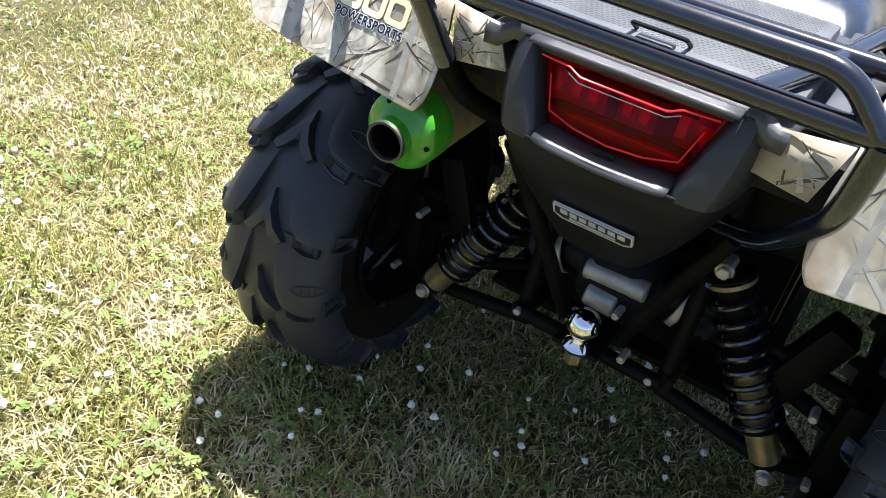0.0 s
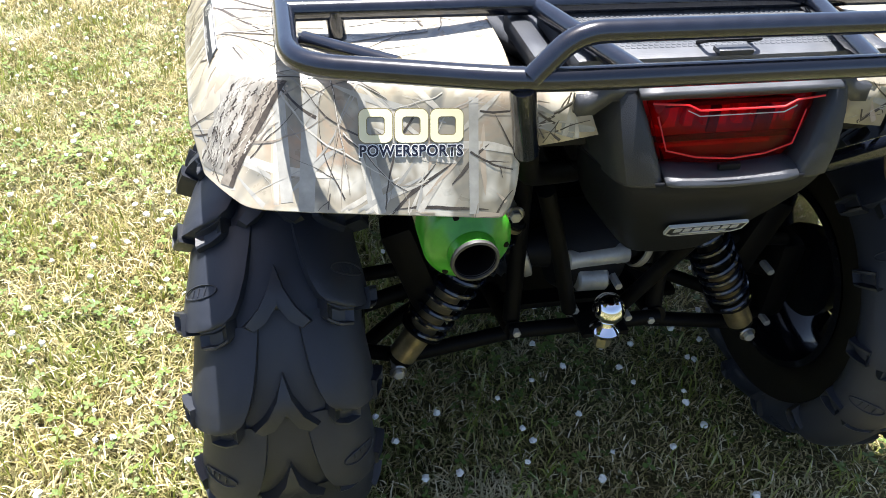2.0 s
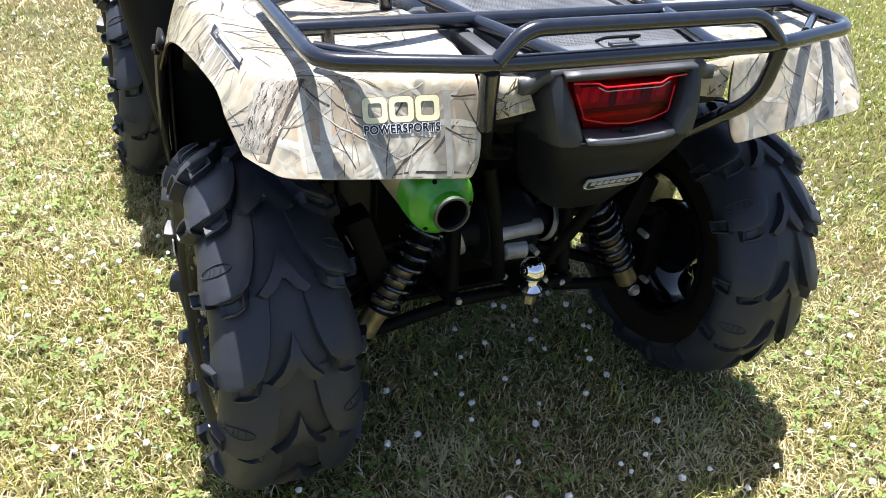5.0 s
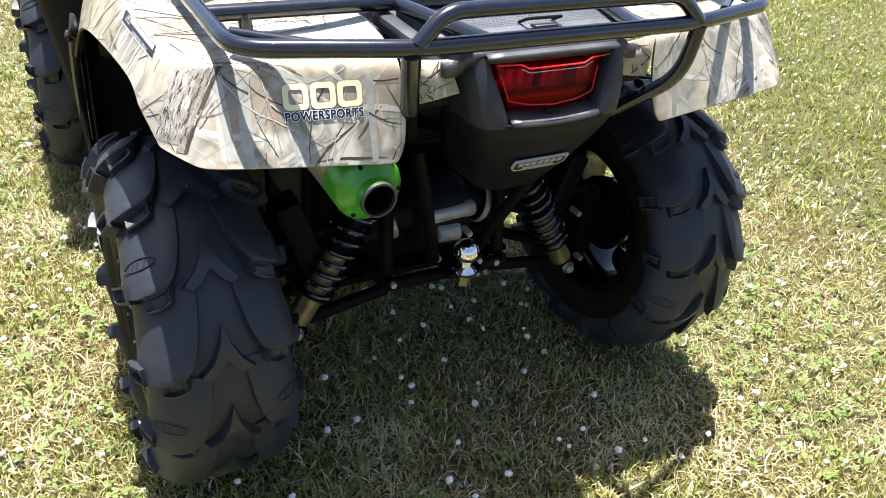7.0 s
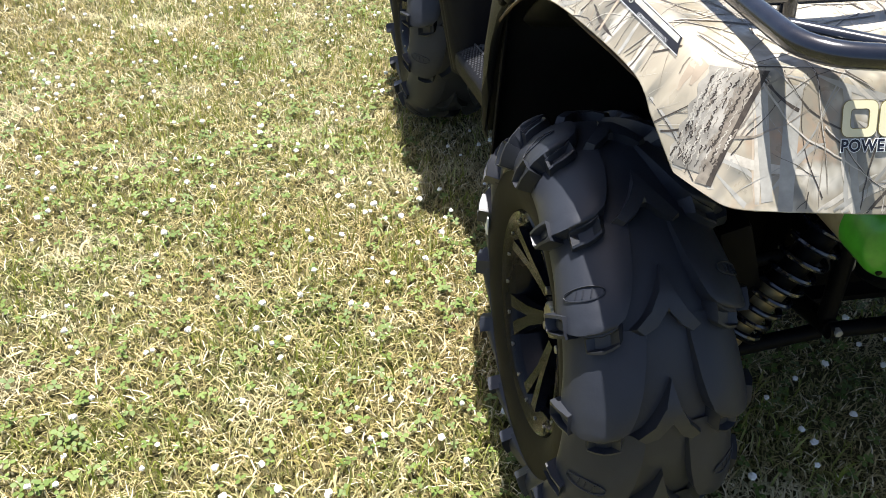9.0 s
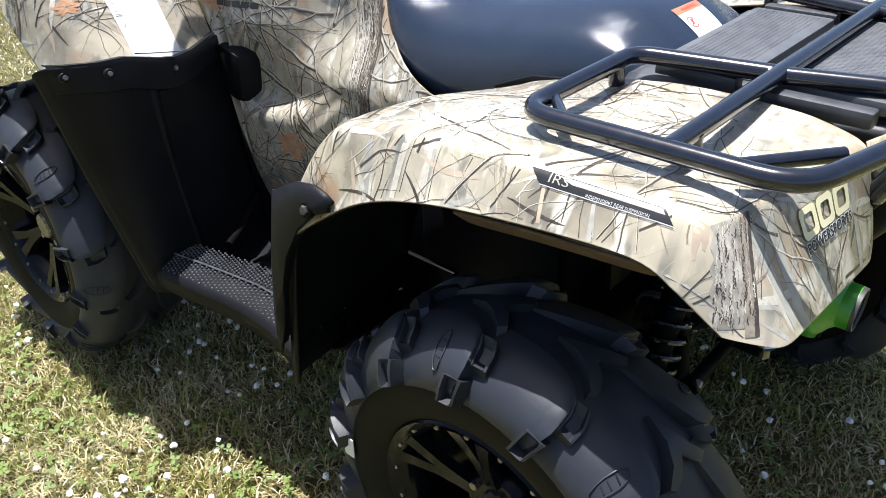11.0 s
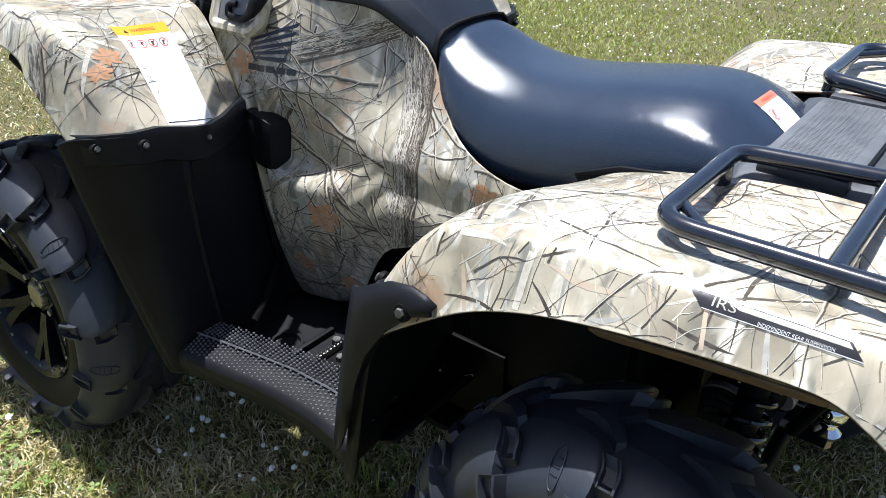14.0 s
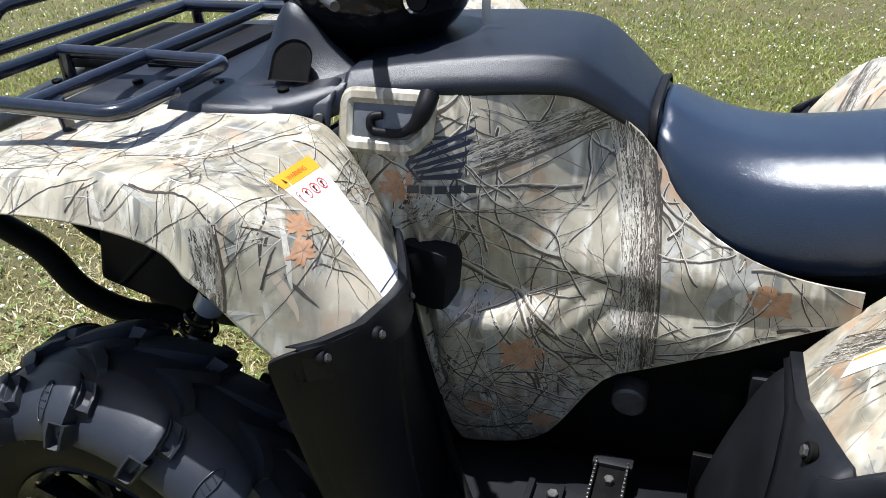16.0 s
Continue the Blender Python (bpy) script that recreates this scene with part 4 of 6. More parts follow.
def running_gear():
    """Frame, engine block, suspension and hitch seen under the tail."""
    bm = bmesh.new()
    add_box(bm, (0, 0.72, 0.40), (0.34, 0.66, 0.26), 0.03)
    add_box(bm, (0, 0.62, 0.60), (0.375, 0.60, 0.20), 0.03)
    engine = part("engine", bm, FRAME, atv, "black engine block and crankcase")
    part("fuel_tank", box((0, 0.88, 0.84), (0.24, 0.30, 0.18), 0.03), PLASTIC, atv, "black fuel tank under the cover")
    for s in SIDES:
        part("inner_panel", box((s * 0.20, 1.02, 0.55), (0.10, 0.24, 0.48), 0.02), PLASTIC, atv, "added black plate in the dark space beside the tail behind the front wheel")
        part("inner_panel", box((s * 0.215, 0.28, 0.47), (0.03, 0.30, 0.22), 0.01), PLASTIC, atv, "black inner wall of the rear wheel well")
    part("airbox", box((0, 0.22, 0.70), (0.26, 0.34, 0.22), 0.03), PLASTIC, atv, "black plastic airbox under the seat")
    part("battery_tray", box((0, -0.09, 0.79), (0.47, 0.34, 0.06), 0.02), PLASTIC, atv, "black storage tray under the deck")
    part("seat_base", box((0, 0.25, 0.735), (0.34, 0.40, 0.03), 0.01), PLASTIC, atv, "black plastic seat base")
    for s in SIDES:
        part("tray_side", box((s * 0.200, 0.19, 0.660), (0.07, 0.30, 0.02), 0.004), PLASTIC, atv, "black plastic tray beside the seat base")
    for s in SIDES:
        part("frame_rail", tube([(s * 0.13, 1.35, 0.30), (s * 0.13, 0.25, 0.25), (s * 0.125, -0.08, 0.322)], 0.016, 0.08), FRAME, engine)
        part("frame_rail", tube([(s * 0.11, 0.45, 0.72), (s * 0.12, -0.02, 0.70), (s * 0.12, -0.18, 0.68)], 0.014, 0.08), FRAME, engine)
        part("frame_post", tube([(s * 0.12, -0.02, 0.70), (s * 0.125, -0.06, 0.33)], 0.014), FRAME, engine)
    part("skid_plate", box((0, 0.40, 0.215), (0.52, 0.62, 0.014), 0.004), FRAME, engine, "black skid plate")
    # Made-up plates that keep the sunlit floor from showing past the flap.
    for s in SIDES:
        part("leak_blocker", box((s * 0.235, 0.42, 0.345), (0.010, 0.15, 0.16), 0.003), FRAME, engine, "added black plate that hides the sunlit floor inside the mud flap")
    # Added sheet: hides the lawn ahead and stands in for deep shade.
    part("dark_backing", box((0, 0.125, 0.47), (0.44, 0.02, 0.40), 0.006), FRAME, engine, "added black sheet that darkens the space behind the engine")
    part("crank_cover", rod((-0.15, 0.60, 0.485), (-0.215, 0.60, 0.48), 0.028, 24), CAST, engine, "grey crankcase cover")
    part("frame_crossbar", tube([(-0.135, -0.082, 0.322), (0.125, -0.082, 0.322)], 0.013), FRAME, engine)
    bm = bmesh.new()
    lathe([(-0.10, 0.001), (-0.10, 0.028), (-0.06, 0.034), (-0.055, 0.062), (-0.03, 0.078), (0.03, 0.078), (0.055, 0.062), (0.06, 0.034), (0.10, 0.028), (0.10, 0.001)], 24, bm, Matrix.Translation((0, 0.0, 0.425)))
    rod((0, 0.0, 0.425), (0, 0.2, 0.425), 0.04, 16, bm)
    part("transmission", box((0, 0.22, 0.37), (0.30, 0.32, 0.20), 0.03), FRAME, atv, "black transmission housing")
    diff = part("differential", bm, PLASTIC, atv, "black rear differential with bare alloy covers")
    part("gear_cover", rod((-0.045, -0.062, 0.445), (0.055, -0.062, 0.450), 0.017, 16), ALLOY, diff)
    part("gear_cover", rod((-0.03, -0.072, 0.412), (0.02, -0.072, 0.41), 0.020, 16), ALLOY, diff)
    for s in SIDES:
        part("axle_shaft", rod((s * 0.09, 0, 0.425), (s * 0.38, 0, 0.33), 0.014, 14), FRAME, diff)
        bm = bmesh.new()
        m = along((s * 0.10, 0, 0.422), (s * 0.17, 0, 0.40))
        prof = [(0, 0.034)]
        for i in range(5):
            prof += [(0.006 + 0.013 * i, 0.040 - 0.003 * i), (0.012 + 0.013 * i, 0.032 - 0.003 * i)]
        lathe(prof, 18, bm, m)
        part("axle_boot", bm, RUBBER, diff, "ribbed rubber axle boot")
        part("boot_clamp", lathe([(-0.002, 0.0415), (0.0, 0.044), (0.010, 0.044), (0.012, 0.0415)], 24, None, along((s * 0.098, 0, 0.4225), (s * 0.17, 0, 0.40))), ALLOY, diff)
        for y in (-0.05, 0.14):
            part("control_arm", tube([(s * 0.12, y, 0.29), (s * 0.30, y * 0.5 - 0.02, 0.255), (s * 0.37, -0.01, 0.245)], 0.013, 0.04), FRAME, diff)
        part("control_arm", tube([(s * 0.12, -0.04, 0.46), (s * 0.25, -0.035, 0.44), (s * 0.37, -0.015, 0.41)], 0.011, 0.04), FRAME, diff)
        part("knuckle", box((s * 0.385, 0, 0.325), (0.05, 0.07, 0.17), 0.02), FRAME, diff)
        a, b = Vector((s * 0.143, -0.05, 0.545)), Vector((s * 0.313, -0.056, 0.252))
        shock = part("shock_absorber", rod(a.lerp(b, 0.05), a.lerp(b, 0.98), 0.022, 14), FRAME, atv, "rear shock absorber with a black coil spring")
        part("shock_body", rod(a.lerp(b, 0.48), a.lerp(b, 0.95), 0.0235, 16), BRASS, shock, "brass-grey lower damper body")
        turns, n = 9.0, 220
        d = (b - a).normalized()
        u = d.orthogonal().normalized()
        v = d.cross(u)
        pts = [a.lerp(b, 0.06 + 0.68 * (i / n) ** 0.86) + (u * math.cos(2 * math.pi * turns * i / n) + v * math.sin(2 * math.pi * turns * i / n)) * 0.034 for i in range(n + 1)]
        part("coil_spring", add_tube(bmesh.new(), pts, 0.0050, 8), TUBE, shock, "gloss black coil spring")
        part("spring_seat", rod(a.lerp(b, 0.74), a.lerp(b, 0.765), 0.038, 18), FRAME, shock)
        part("spring_seat", rod(a.lerp(b, 0.03), a.lerp(b, 0.055), 0.036, 18), FRAME, shock)
        for p in (a, b):
            part("bolt", rod(p + Vector((0, -0.032, 0)), p + Vector((0, 0.02, 0)), 0.0095, 6), ALLOY, shock)
            part("washer", rod(p + Vector((0, -0.024, 0)), p + Vector((0, -0.020, 0)), 0.0145, 18), STEEL, shock)
        part("spring_perch", rod(a.lerp(b, 0.062), a.lerp(b, 0.074), 0.0345, 20), BRASS, shock, "brass upper spring perch")
        m = along((s * 0.195, -0.03, 0.458), (s * 0.37, -0.02, 0.392))
        bm = bmesh.new()
        add_box(bm, (0, 0, 0), (0.05, 0.062, 0.19), 0.012)
        bm.transform(Matrix.Translation((s * 0.282, -0.025, 0.425)) @ m.to_3x3().to_4x4())
        part("upper_arm", bm, FRAME, diff, "flat black upper suspension arm")
        # Added plate that fills the dark space beside the tail panel with black.
        part("inner_panel", box((s * 0.205, 0.0, 0.645), (0.17, 0.012, 0.16), 0.004), FRAME, diff, "added black plate in the dark space beside the tail")
    for x, y, z in ((-0.124, -0.098, 0.327), (0.108, -0.096, 0.324), (-0.036, -0.108, 0.374), (0.060, -0.105, 0.345), (0.030, -0.105, 0.415), (-0.40, -0.05, 0.245), (-0.356, -0.06, 0.385), (0.331, -0.06, 0.375), (0.37, -0.05, 0.245)):
        part("bolt", rod((x, y, z), (x, y + 0.03, z), 0.0068, 6), ALLOY, diff)
    hitch = part("hitch_plate", box((0.0, -0.115, 0.362), (0.075, 0.075, 0.009), 0.003), FRAME, atv, "black tow hitch plate with a chrome ball")
    c = Vector((0.0, -0.144, 0.408))
    prof = [(-0.046, 0.0001), (-0.046, 0.022), (-0.040, 0.0235), (-0.036, 0.020), (-0.030, 0.013), (-0.022, 0.0125)]
    prof += [(0.0255 * math.sin(t), 0.0255 * math.cos(t)) for t in np.linspace(-1.0, 1.45, 12)] + [(0.0255, 0.0001)]
    part("tow_ball", lathe(prof, 28, None, along(c, c + Vector((0, 0, 1)))), CHROME, hitch, "polished chrome tow ball")
    part("hitch_nut", rod(c + Vector((0, 0, -0.052)), c + Vector((0, 0, -0.074)), 0.014, 6), GOLD, hitch)


running_gear()


def exhaust():
    a = Vector((-0.268, -0.285, 0.664))
    d = Vector((-0.03, 1.0, 0.04)).normalized()
    m = along(a, a + d)
    can = part("muffler", lathe([(0.03, 0.050), (0.036, 0.0515), (0.40, 0.0515), (0.42, 0.03), (0.44, 0.001)], 32, None, m), TAN, atv, "tan heat-stained exhaust muffler can")
    part("end_cap", lathe([(0.045, 0.0522), (0.004, 0.0525), (-0.002, 0.0505), (-0.006, 0.044), (-0.012, 0.034), (-0.018, 0.029), (-0.018, 0.024)], 40, None, m), GREEN, can, "bright green muffler end cap")
    part("tailpipe", lathe([(-0.012, 0.0275), (-0.034, 0.0268), (-0.036, 0.0250), (-0.034, 0.0238), (0.0, 0.0235), (0.08, 0.022), (0.082, 0.0001)], 36, None, m), FRAME, can, "sooty tailpipe bore")
    part("tailpipe_lip", lathe([(-0.032, 0.0280), (-0.0368, 0.0275), (-0.0372, 0.0245), (-0.032, 0.0236)], 36, None, m), CAST, can, "worn bare-metal lip")
    part("tailpipe_sleeve", lathe([(-0.014, 0.0288), (-0.032, 0.0281)], 36, None, m), GREEN, can)
    for k in range(3):
        t = 2 * math.pi * (k + 0.55) / 3
        p = m @ Vector((-0.003, 0.044 * math.cos(t), 0.044 * math.sin(t)))
        part("bolt", rod(p, p - d * 0.005, 0.0036, 8), FRAME, can)


exhaust()


# ---- wheels ----
TYRE = [(-0.112, 0.164), (-0.126, 0.178), (-0.136, 0.200), (-0.139, 0.222), (-0.136, 0.240), (-0.126, 0.258), (-0.108, 0.274), (-0.080, 0.287), (-0.042, 0.2955), (0.0, 0.2975)]
TYRE = TYRE + [(-x, r) for x, r in TYRE[-2::-1]]


def carcass(t, lift=0.0):
    """Half width and radius of the tread from the shoulder (0) to the crown (1), lifted along its normal."""
    ts = [0.0, 0.12, 0.26, 0.42, 0.60, 0.80, 1.0]
    xs, rs = [0.1385, 0.1345, 0.122, 0.101, 0.070, 0.036, 0.004], [0.232, 0.247, 0.265, 0.281, 0.2925, 0.298, 0.2995]
    x, r = lerp(t, ts, xs), lerp(t, ts, rs)
    dx, dr = lerp(t + 0.04, ts, xs) - lerp(t - 0.04, ts, xs), lerp(t + 0.04, ts, rs) - lerp(t - 0.04, ts, rs)
    n = math.hypot(dx, dr) or 1.0
    return x + lift * dr / n, r - lift * dx / n


LUG_COUNT = 14
PITCH = 2 * math.pi / LUG_COUNT


def wheel_meshes():
    made = {}
    rubber = lathe(TYRE, 72)
    made["tyre"] = finish(rubber, "tyre", [RUBBER, OLIVE], 50)
    for p in made["tyre"].polygons:
        r = math.hypot(p.center[1], p.center[2])
        p.material_index = 1 if r < 0.25 else 0

    def at(x, ang, r):
        return Vector((x, r * math.cos(ang), r * math.sin(ang)))

    # a scale: a smooth lobe that swells towards a U-shaped crest, from the shoulder to the crown
    crest_t = [0.0, 0.08, 0.20, 0.34, 0.46, 0.56, 0.63, 0.69, 0.74, 0.79, 0.83, 0.90]
    crest_a = [0.000, 0.022, 0.055, 0.068, 0.064, 0.045, 0.010, -0.055, -0.140, -0.270, -0.37, -0.42]
    rise = ([0, 0.1, 0.35, 0.75, 0.93, 1.0], [0.0, 0.06, 0.30, 0.80, 0.97, 1.0])

    def tread(half, t, ang, lift):
        x, r = carcass(t, lift)
        return at(half * x, ang, r)

    for half, key in ((-1, "lug_out"), (1, "lug_in")):
        bm = bmesh.new()
        rows = []
        back = -0.385
        for i in range(25):
            q = 1 - (1 - i / 24) ** 1.7
            a = back + (0.068 - back) * q
            t0 = lerp(a, [back, 0.0, 0.022, 0.055, 0.068], [0.0, 0.0, 0.08, 0.20, 0.28])
            t1 = lerp(a, [back, -0.27, -0.14, -0.055, 0.010, 0.045, 0.064, 0.068], [0.84, 0.81, 0.765, 0.71, 0.645, 0.57, 0.47, 0.41])
            h = 0.024 * lerp((a - back) / (0.068 - back), *rise) + 0.0008
            row = [tread(half, t0 - 0.01, a, -0.004)]
            for u in (0.0, 0.05, 0.13, 0.25, 0.38, 0.5, 0.62, 0.75, 0.87, 0.95, 0.985):
                t = t0 + (t1 - t0) * u
                side_ = lerp(t, [0.0, 0.05, 0.14, 0.25], [0.25, 0.65, 0.9, 1.0]) * lerp(u, [0, 0.6, 0.87, 0.985], [1.0, 1.0, 0.92, 0.78])
                row.append(tread(half, t, a, h * side_))
            row.append(tread(half, t1 + 0.006, a, -0.004))
            rows.append(row)
        rows.append([tread(half, 0.28 + 0.13 * k / 12, 0.074, -0.004) for k in range(13)])
        grid(rows, bm)
        made[key] = finish(bm, "lug", RUBBER, 55)
        # shoulder block with a hollow face, and the pocketed block beside it under the crest
        for name, t0, t1, a0, a1, h in (("_block", -0.03, 0.26, -0.050, 0.060, 0.030), ("_pocket", 0.28, 0.64, -0.004, 0.085, 0.0165)):
            bm = bmesh.new()
            rows = []
            n = 7
            for j in range(n):
                t = t0 + (t1 - t0) * j / (n - 1)
                crest = float(np.interp(max(t, 0.0), crest_t, crest_a)) * (0.5 if name == "_block" else 1.0)
                edge, wall = j in (0, n - 1), j in (1, n - 2)
                row = []
                for f, hh in ((0.0, -0.3), (0.03, 1.0), (0.16, 1.0), (0.24, 1.0 if wall else 0.45), (0.76, 1.0 if wall else 0.35), (0.84, 0.95), (0.96, 0.9), (1.0, -0.3)):
                    row.append(tread(half, max(t, 0.0), crest + a0 + (a1 - a0) * f, h * (-0.3 if edge else hh)))
                rows.append(row)
            grid(rows, bm)
            made[key + name] = finish(bm, "shoulder_block" if name == "_block" else "tread_block", LUGS, 30)
    # forked block on the crown
    bm = bmesh.new()
    tips = [(0.0, -0.17, 0.4), (0.009, -0.06, 1), (0.022, 0.02, 1), (0.040, 0.085, 0.5), (0.030, 0.112, 0.4), (0.015, 0.080, 0.8), (0.003, 0.025, 0.6)]
    tips = tips + [(-x, a, q) for x, a, q in tips[:0:-1]]
    top = [bm.verts.new(at(x * 1.25, a * 0.95, 0.300 + 0.013 * q)) for x, a, q in tips]
    low = [bm.verts.new(at(x * 1.42 + math.copysign(0.002, x), a * 1.0, 0.290)) for x, a, q in tips]
    ridge = [bm.verts.new(at(0.0, a, r)) for a, r in ((-0.10, 0.310), (-0.03, 0.314), (0.01, 0.313))]
    n = len(tips)
    for k in range(n):
        j = (k + 1) % n
        bm.faces.new((top[k], low[k], low[j], top[j]))
    for a in (top[:7], [top[0]] + top[:6:-1]):
        bm.faces.new((a[0], a[1], ridge[0]))
        bm.faces.new((a[1], a[2], ridge[1], ridge[0]))
        bm.faces.new((a[2], a[5], a[6], ridge[2], ridge[1]))
        bm.faces.new((a[2], a[3], a[4], a[5]))
    bm.faces.new((top[6], top[7], ridge[2]))
    made["crown"] = finish(bm, "crown_block", LUGS, 25)
    # raised oval mark with three strokes on the lugs
    for half, key in ((-1, "mark_out"), (1, "mark_in")):
        bm = bmesh.new()
        def on(u, v):
            t, a = 0.36 - 0.16 * u, -0.10 + 0.030 * v
            return tread(half, t, a, 0.0018 + 0.024 * lerp((a + 0.385) / 0.453, *rise))
        add_tube(bm, [on(math.cos(a), math.sin(a)) for a in np.linspace(0, 2 * math.pi, 25)], 0.0011, 5, False)
        for u in (-0.4, 0.0, 0.4):
            add_tube(bm, [on(u - 0.05, -0.6), on(u + 0.05, 0.6)], 0.0010, 5)
        made[key] = finish(bm, "oval_mark", RUBBER, 40)
    # rim barrel, spokes
    made["rim"] = finish(lathe([(-0.105, 0.150), (-0.118, 0.158), (-0.126, 0.170), (-0.120, 0.174), (-0.116, 0.170), (-0.10, 0.160), (0.10, 0.158), (0.125, 0.172), (0.128, 0.160), (0.10, 0.148), (-0.10, 0.146), (-0.105, 0.150)], 64), "rim", RIM, 40)
    bm = bmesh.new()
    for f in (-0.16, 0.16):
        rows = []
        for t in (0, 0.15, 0.5, 0.85, 1.0):
            r = 0.045 + 0.108 * t
            w = lerp(t, [0, 0.5, 1], [0.013, 0.0105, 0.014])
            x = lerp(t, [0, 0.5, 1], [-0.074, -0.092, -0.112])
            c = Vector((0, math.cos(f * t), math.sin(f * t))) * r
            e = Vector((0, -math.sin(f * t), math.cos(f * t))) * w
            rows.append([c - e + Vector((x + 0.02, 0, 0)), c - e * 0.8 + Vector((x, 0, 0)), c + e * 0.8 + Vector((x, 0, 0)), c + e + Vector((x + 0.02, 0, 0))])
        grid(rows, bm)
    made["spoke"] = finish(bm, "spoke", RIM, 35)
    made["drum"] = finish(lathe([(-0.066, 0.0001), (-0.066, 0.052), (-0.055, 0.06), (0.0, 0.075), (0.05, 0.085), (0.06, 0.085), (0.062, 0.0001)], 32), "wheel", RIM, 40)
    bm = bmesh.new()
    rows = []
    for x, k in ((-0.064, 0.86), (-0.078, 0.86), (-0.082, 0.78), (-0.083, 0.5), (-0.083, 0.02)):
        rows.append([Vector((x, r * math.cos(a), r * math.sin(a))) for a, r in ((2 * math.pi * j / 48, (0.032 + 0.0022 * math.copysign(1, math.sin(12 * 2 * math.pi * j / 48 + 0.1))) * k) for j in range(48))])
    grid(rows, bm, True)
    made["cap"] = finish(bm, "hub_cap", GOLD, 35)
    made["bolt"] = finish(rod((0, 0, 0), (-0.006, 0, 0), 0.0042, 6), "rim_bolt", STEEL, 35)
    made["nut"] = finish(rod((0, 0, 0), (-0.014, 0, 0), 0.007, 6), "lug_nut", STEEL, 35)
    made["mark"] = finish(lathe([(0.0, 0.020), (0.0012, 0.021), (0.0012, 0.0225), (0.0, 0.0235)], 24), "mark", RUBBER, 40)
    made["hair"] = finish(tube([(0, 0, 0), (0.0, 0.004, 0.012)], 0.0006, 0, 4), "moulding_whisker", LUGS, 0)
    return made


MESH = wheel_meshes()


def wheel(s, x, y, z, spin, wide, tall):
    base = Matrix.Translation((s * x, y, z)) @ Matrix.Diagonal((-s * wide, tall, tall, 1))
    w = part("wheel", MESH["drum"], None, atv, "black alloy wheel with a chunky mud tyre", at=base)
    turn = lambda a: Euler((a, 0, 0)).to_matrix().to_4x4()
    part("tyre", MESH["tyre"], None, w, "black mud tyre with a dusty sidewall")
    part("rim", MESH["rim"], None, w, "gloss black alloy rim")
    for i in range(LUG_COUNT):
        a = spin + i * PITCH
        for key, off in (("lug_out", 0.0), ("lug_in", -0.05)):
            part("lug", MESH[key], None, w, at=turn(a + off))
            part("shoulder_block", MESH[key + "_block"], None, w, at=turn(a + off))
            part("tread_block", MESH[key + "_pocket"], None, w, at=turn(a + off))
        part("crown_block", MESH["crown"], None, w, at=turn(a - 0.02))
        if i % 2:
            part("oval_mark", MESH["mark_out"], None, w, at=turn(a))
            part("oval_mark", MESH["mark_in"], None, w, at=turn(a - 0.05))
    for i in range(6):
        part("spoke", MESH["spoke"], None, w, at=turn(spin + i * math.pi / 3 + 0.25))
    part("hub_cap", MESH["cap"], None, w, "gold-grey toothed hub cap")
    for i in range(18):
        part("rim_bolt", MESH["bolt"], None, w, at=turn(spin + 0.1 + i * math.pi / 9) @ Matrix.Translation((-0.113, 0, 0.1585)))
    for i in range(4):
        part("lug_nut", MESH["nut"], None, w, at=turn(spin + 0.5 + i * math.pi / 2) @ Matrix.Translation((-0.064, 0, 0.046)))
    rnd = random.Random(int(spin * 100) + 7)
    for i in range(26):
        part("moulding_whisker", MESH["hair"], None, w, at=turn(rnd.uniform(0, 6.28)) @ Matrix.Translation((rnd.choice((-0.139, -0.136, -0.10, -0.05)), 0, 0)) @ Matrix.Translation((0, 0, rnd.choice((0.235, 0.225)) if rnd.random() < 0.6 else 0.235)))
    if s < 0 and y < 0.5:
        part("tyre_tag", box((-0.1455, 0.238 / tall, 0.018), (0.003, 0.020, 0.036), 0.0008), WHITE, w, "small white paper tag on the sidewall")
    return w


REAR_HUB = (0.490, 0.0, 0.324)
FRONT_HUB = (0.525, 1.308, 0.340)
for s in SIDES:
    wheel(s, *REAR_HUB, 0.135 if s < 0 else 0.30, 0.79, 1.015)
    wheel(s, *FRONT_HUB, 0.22 if s < 0 else 0.05, 0.82, 1.04)


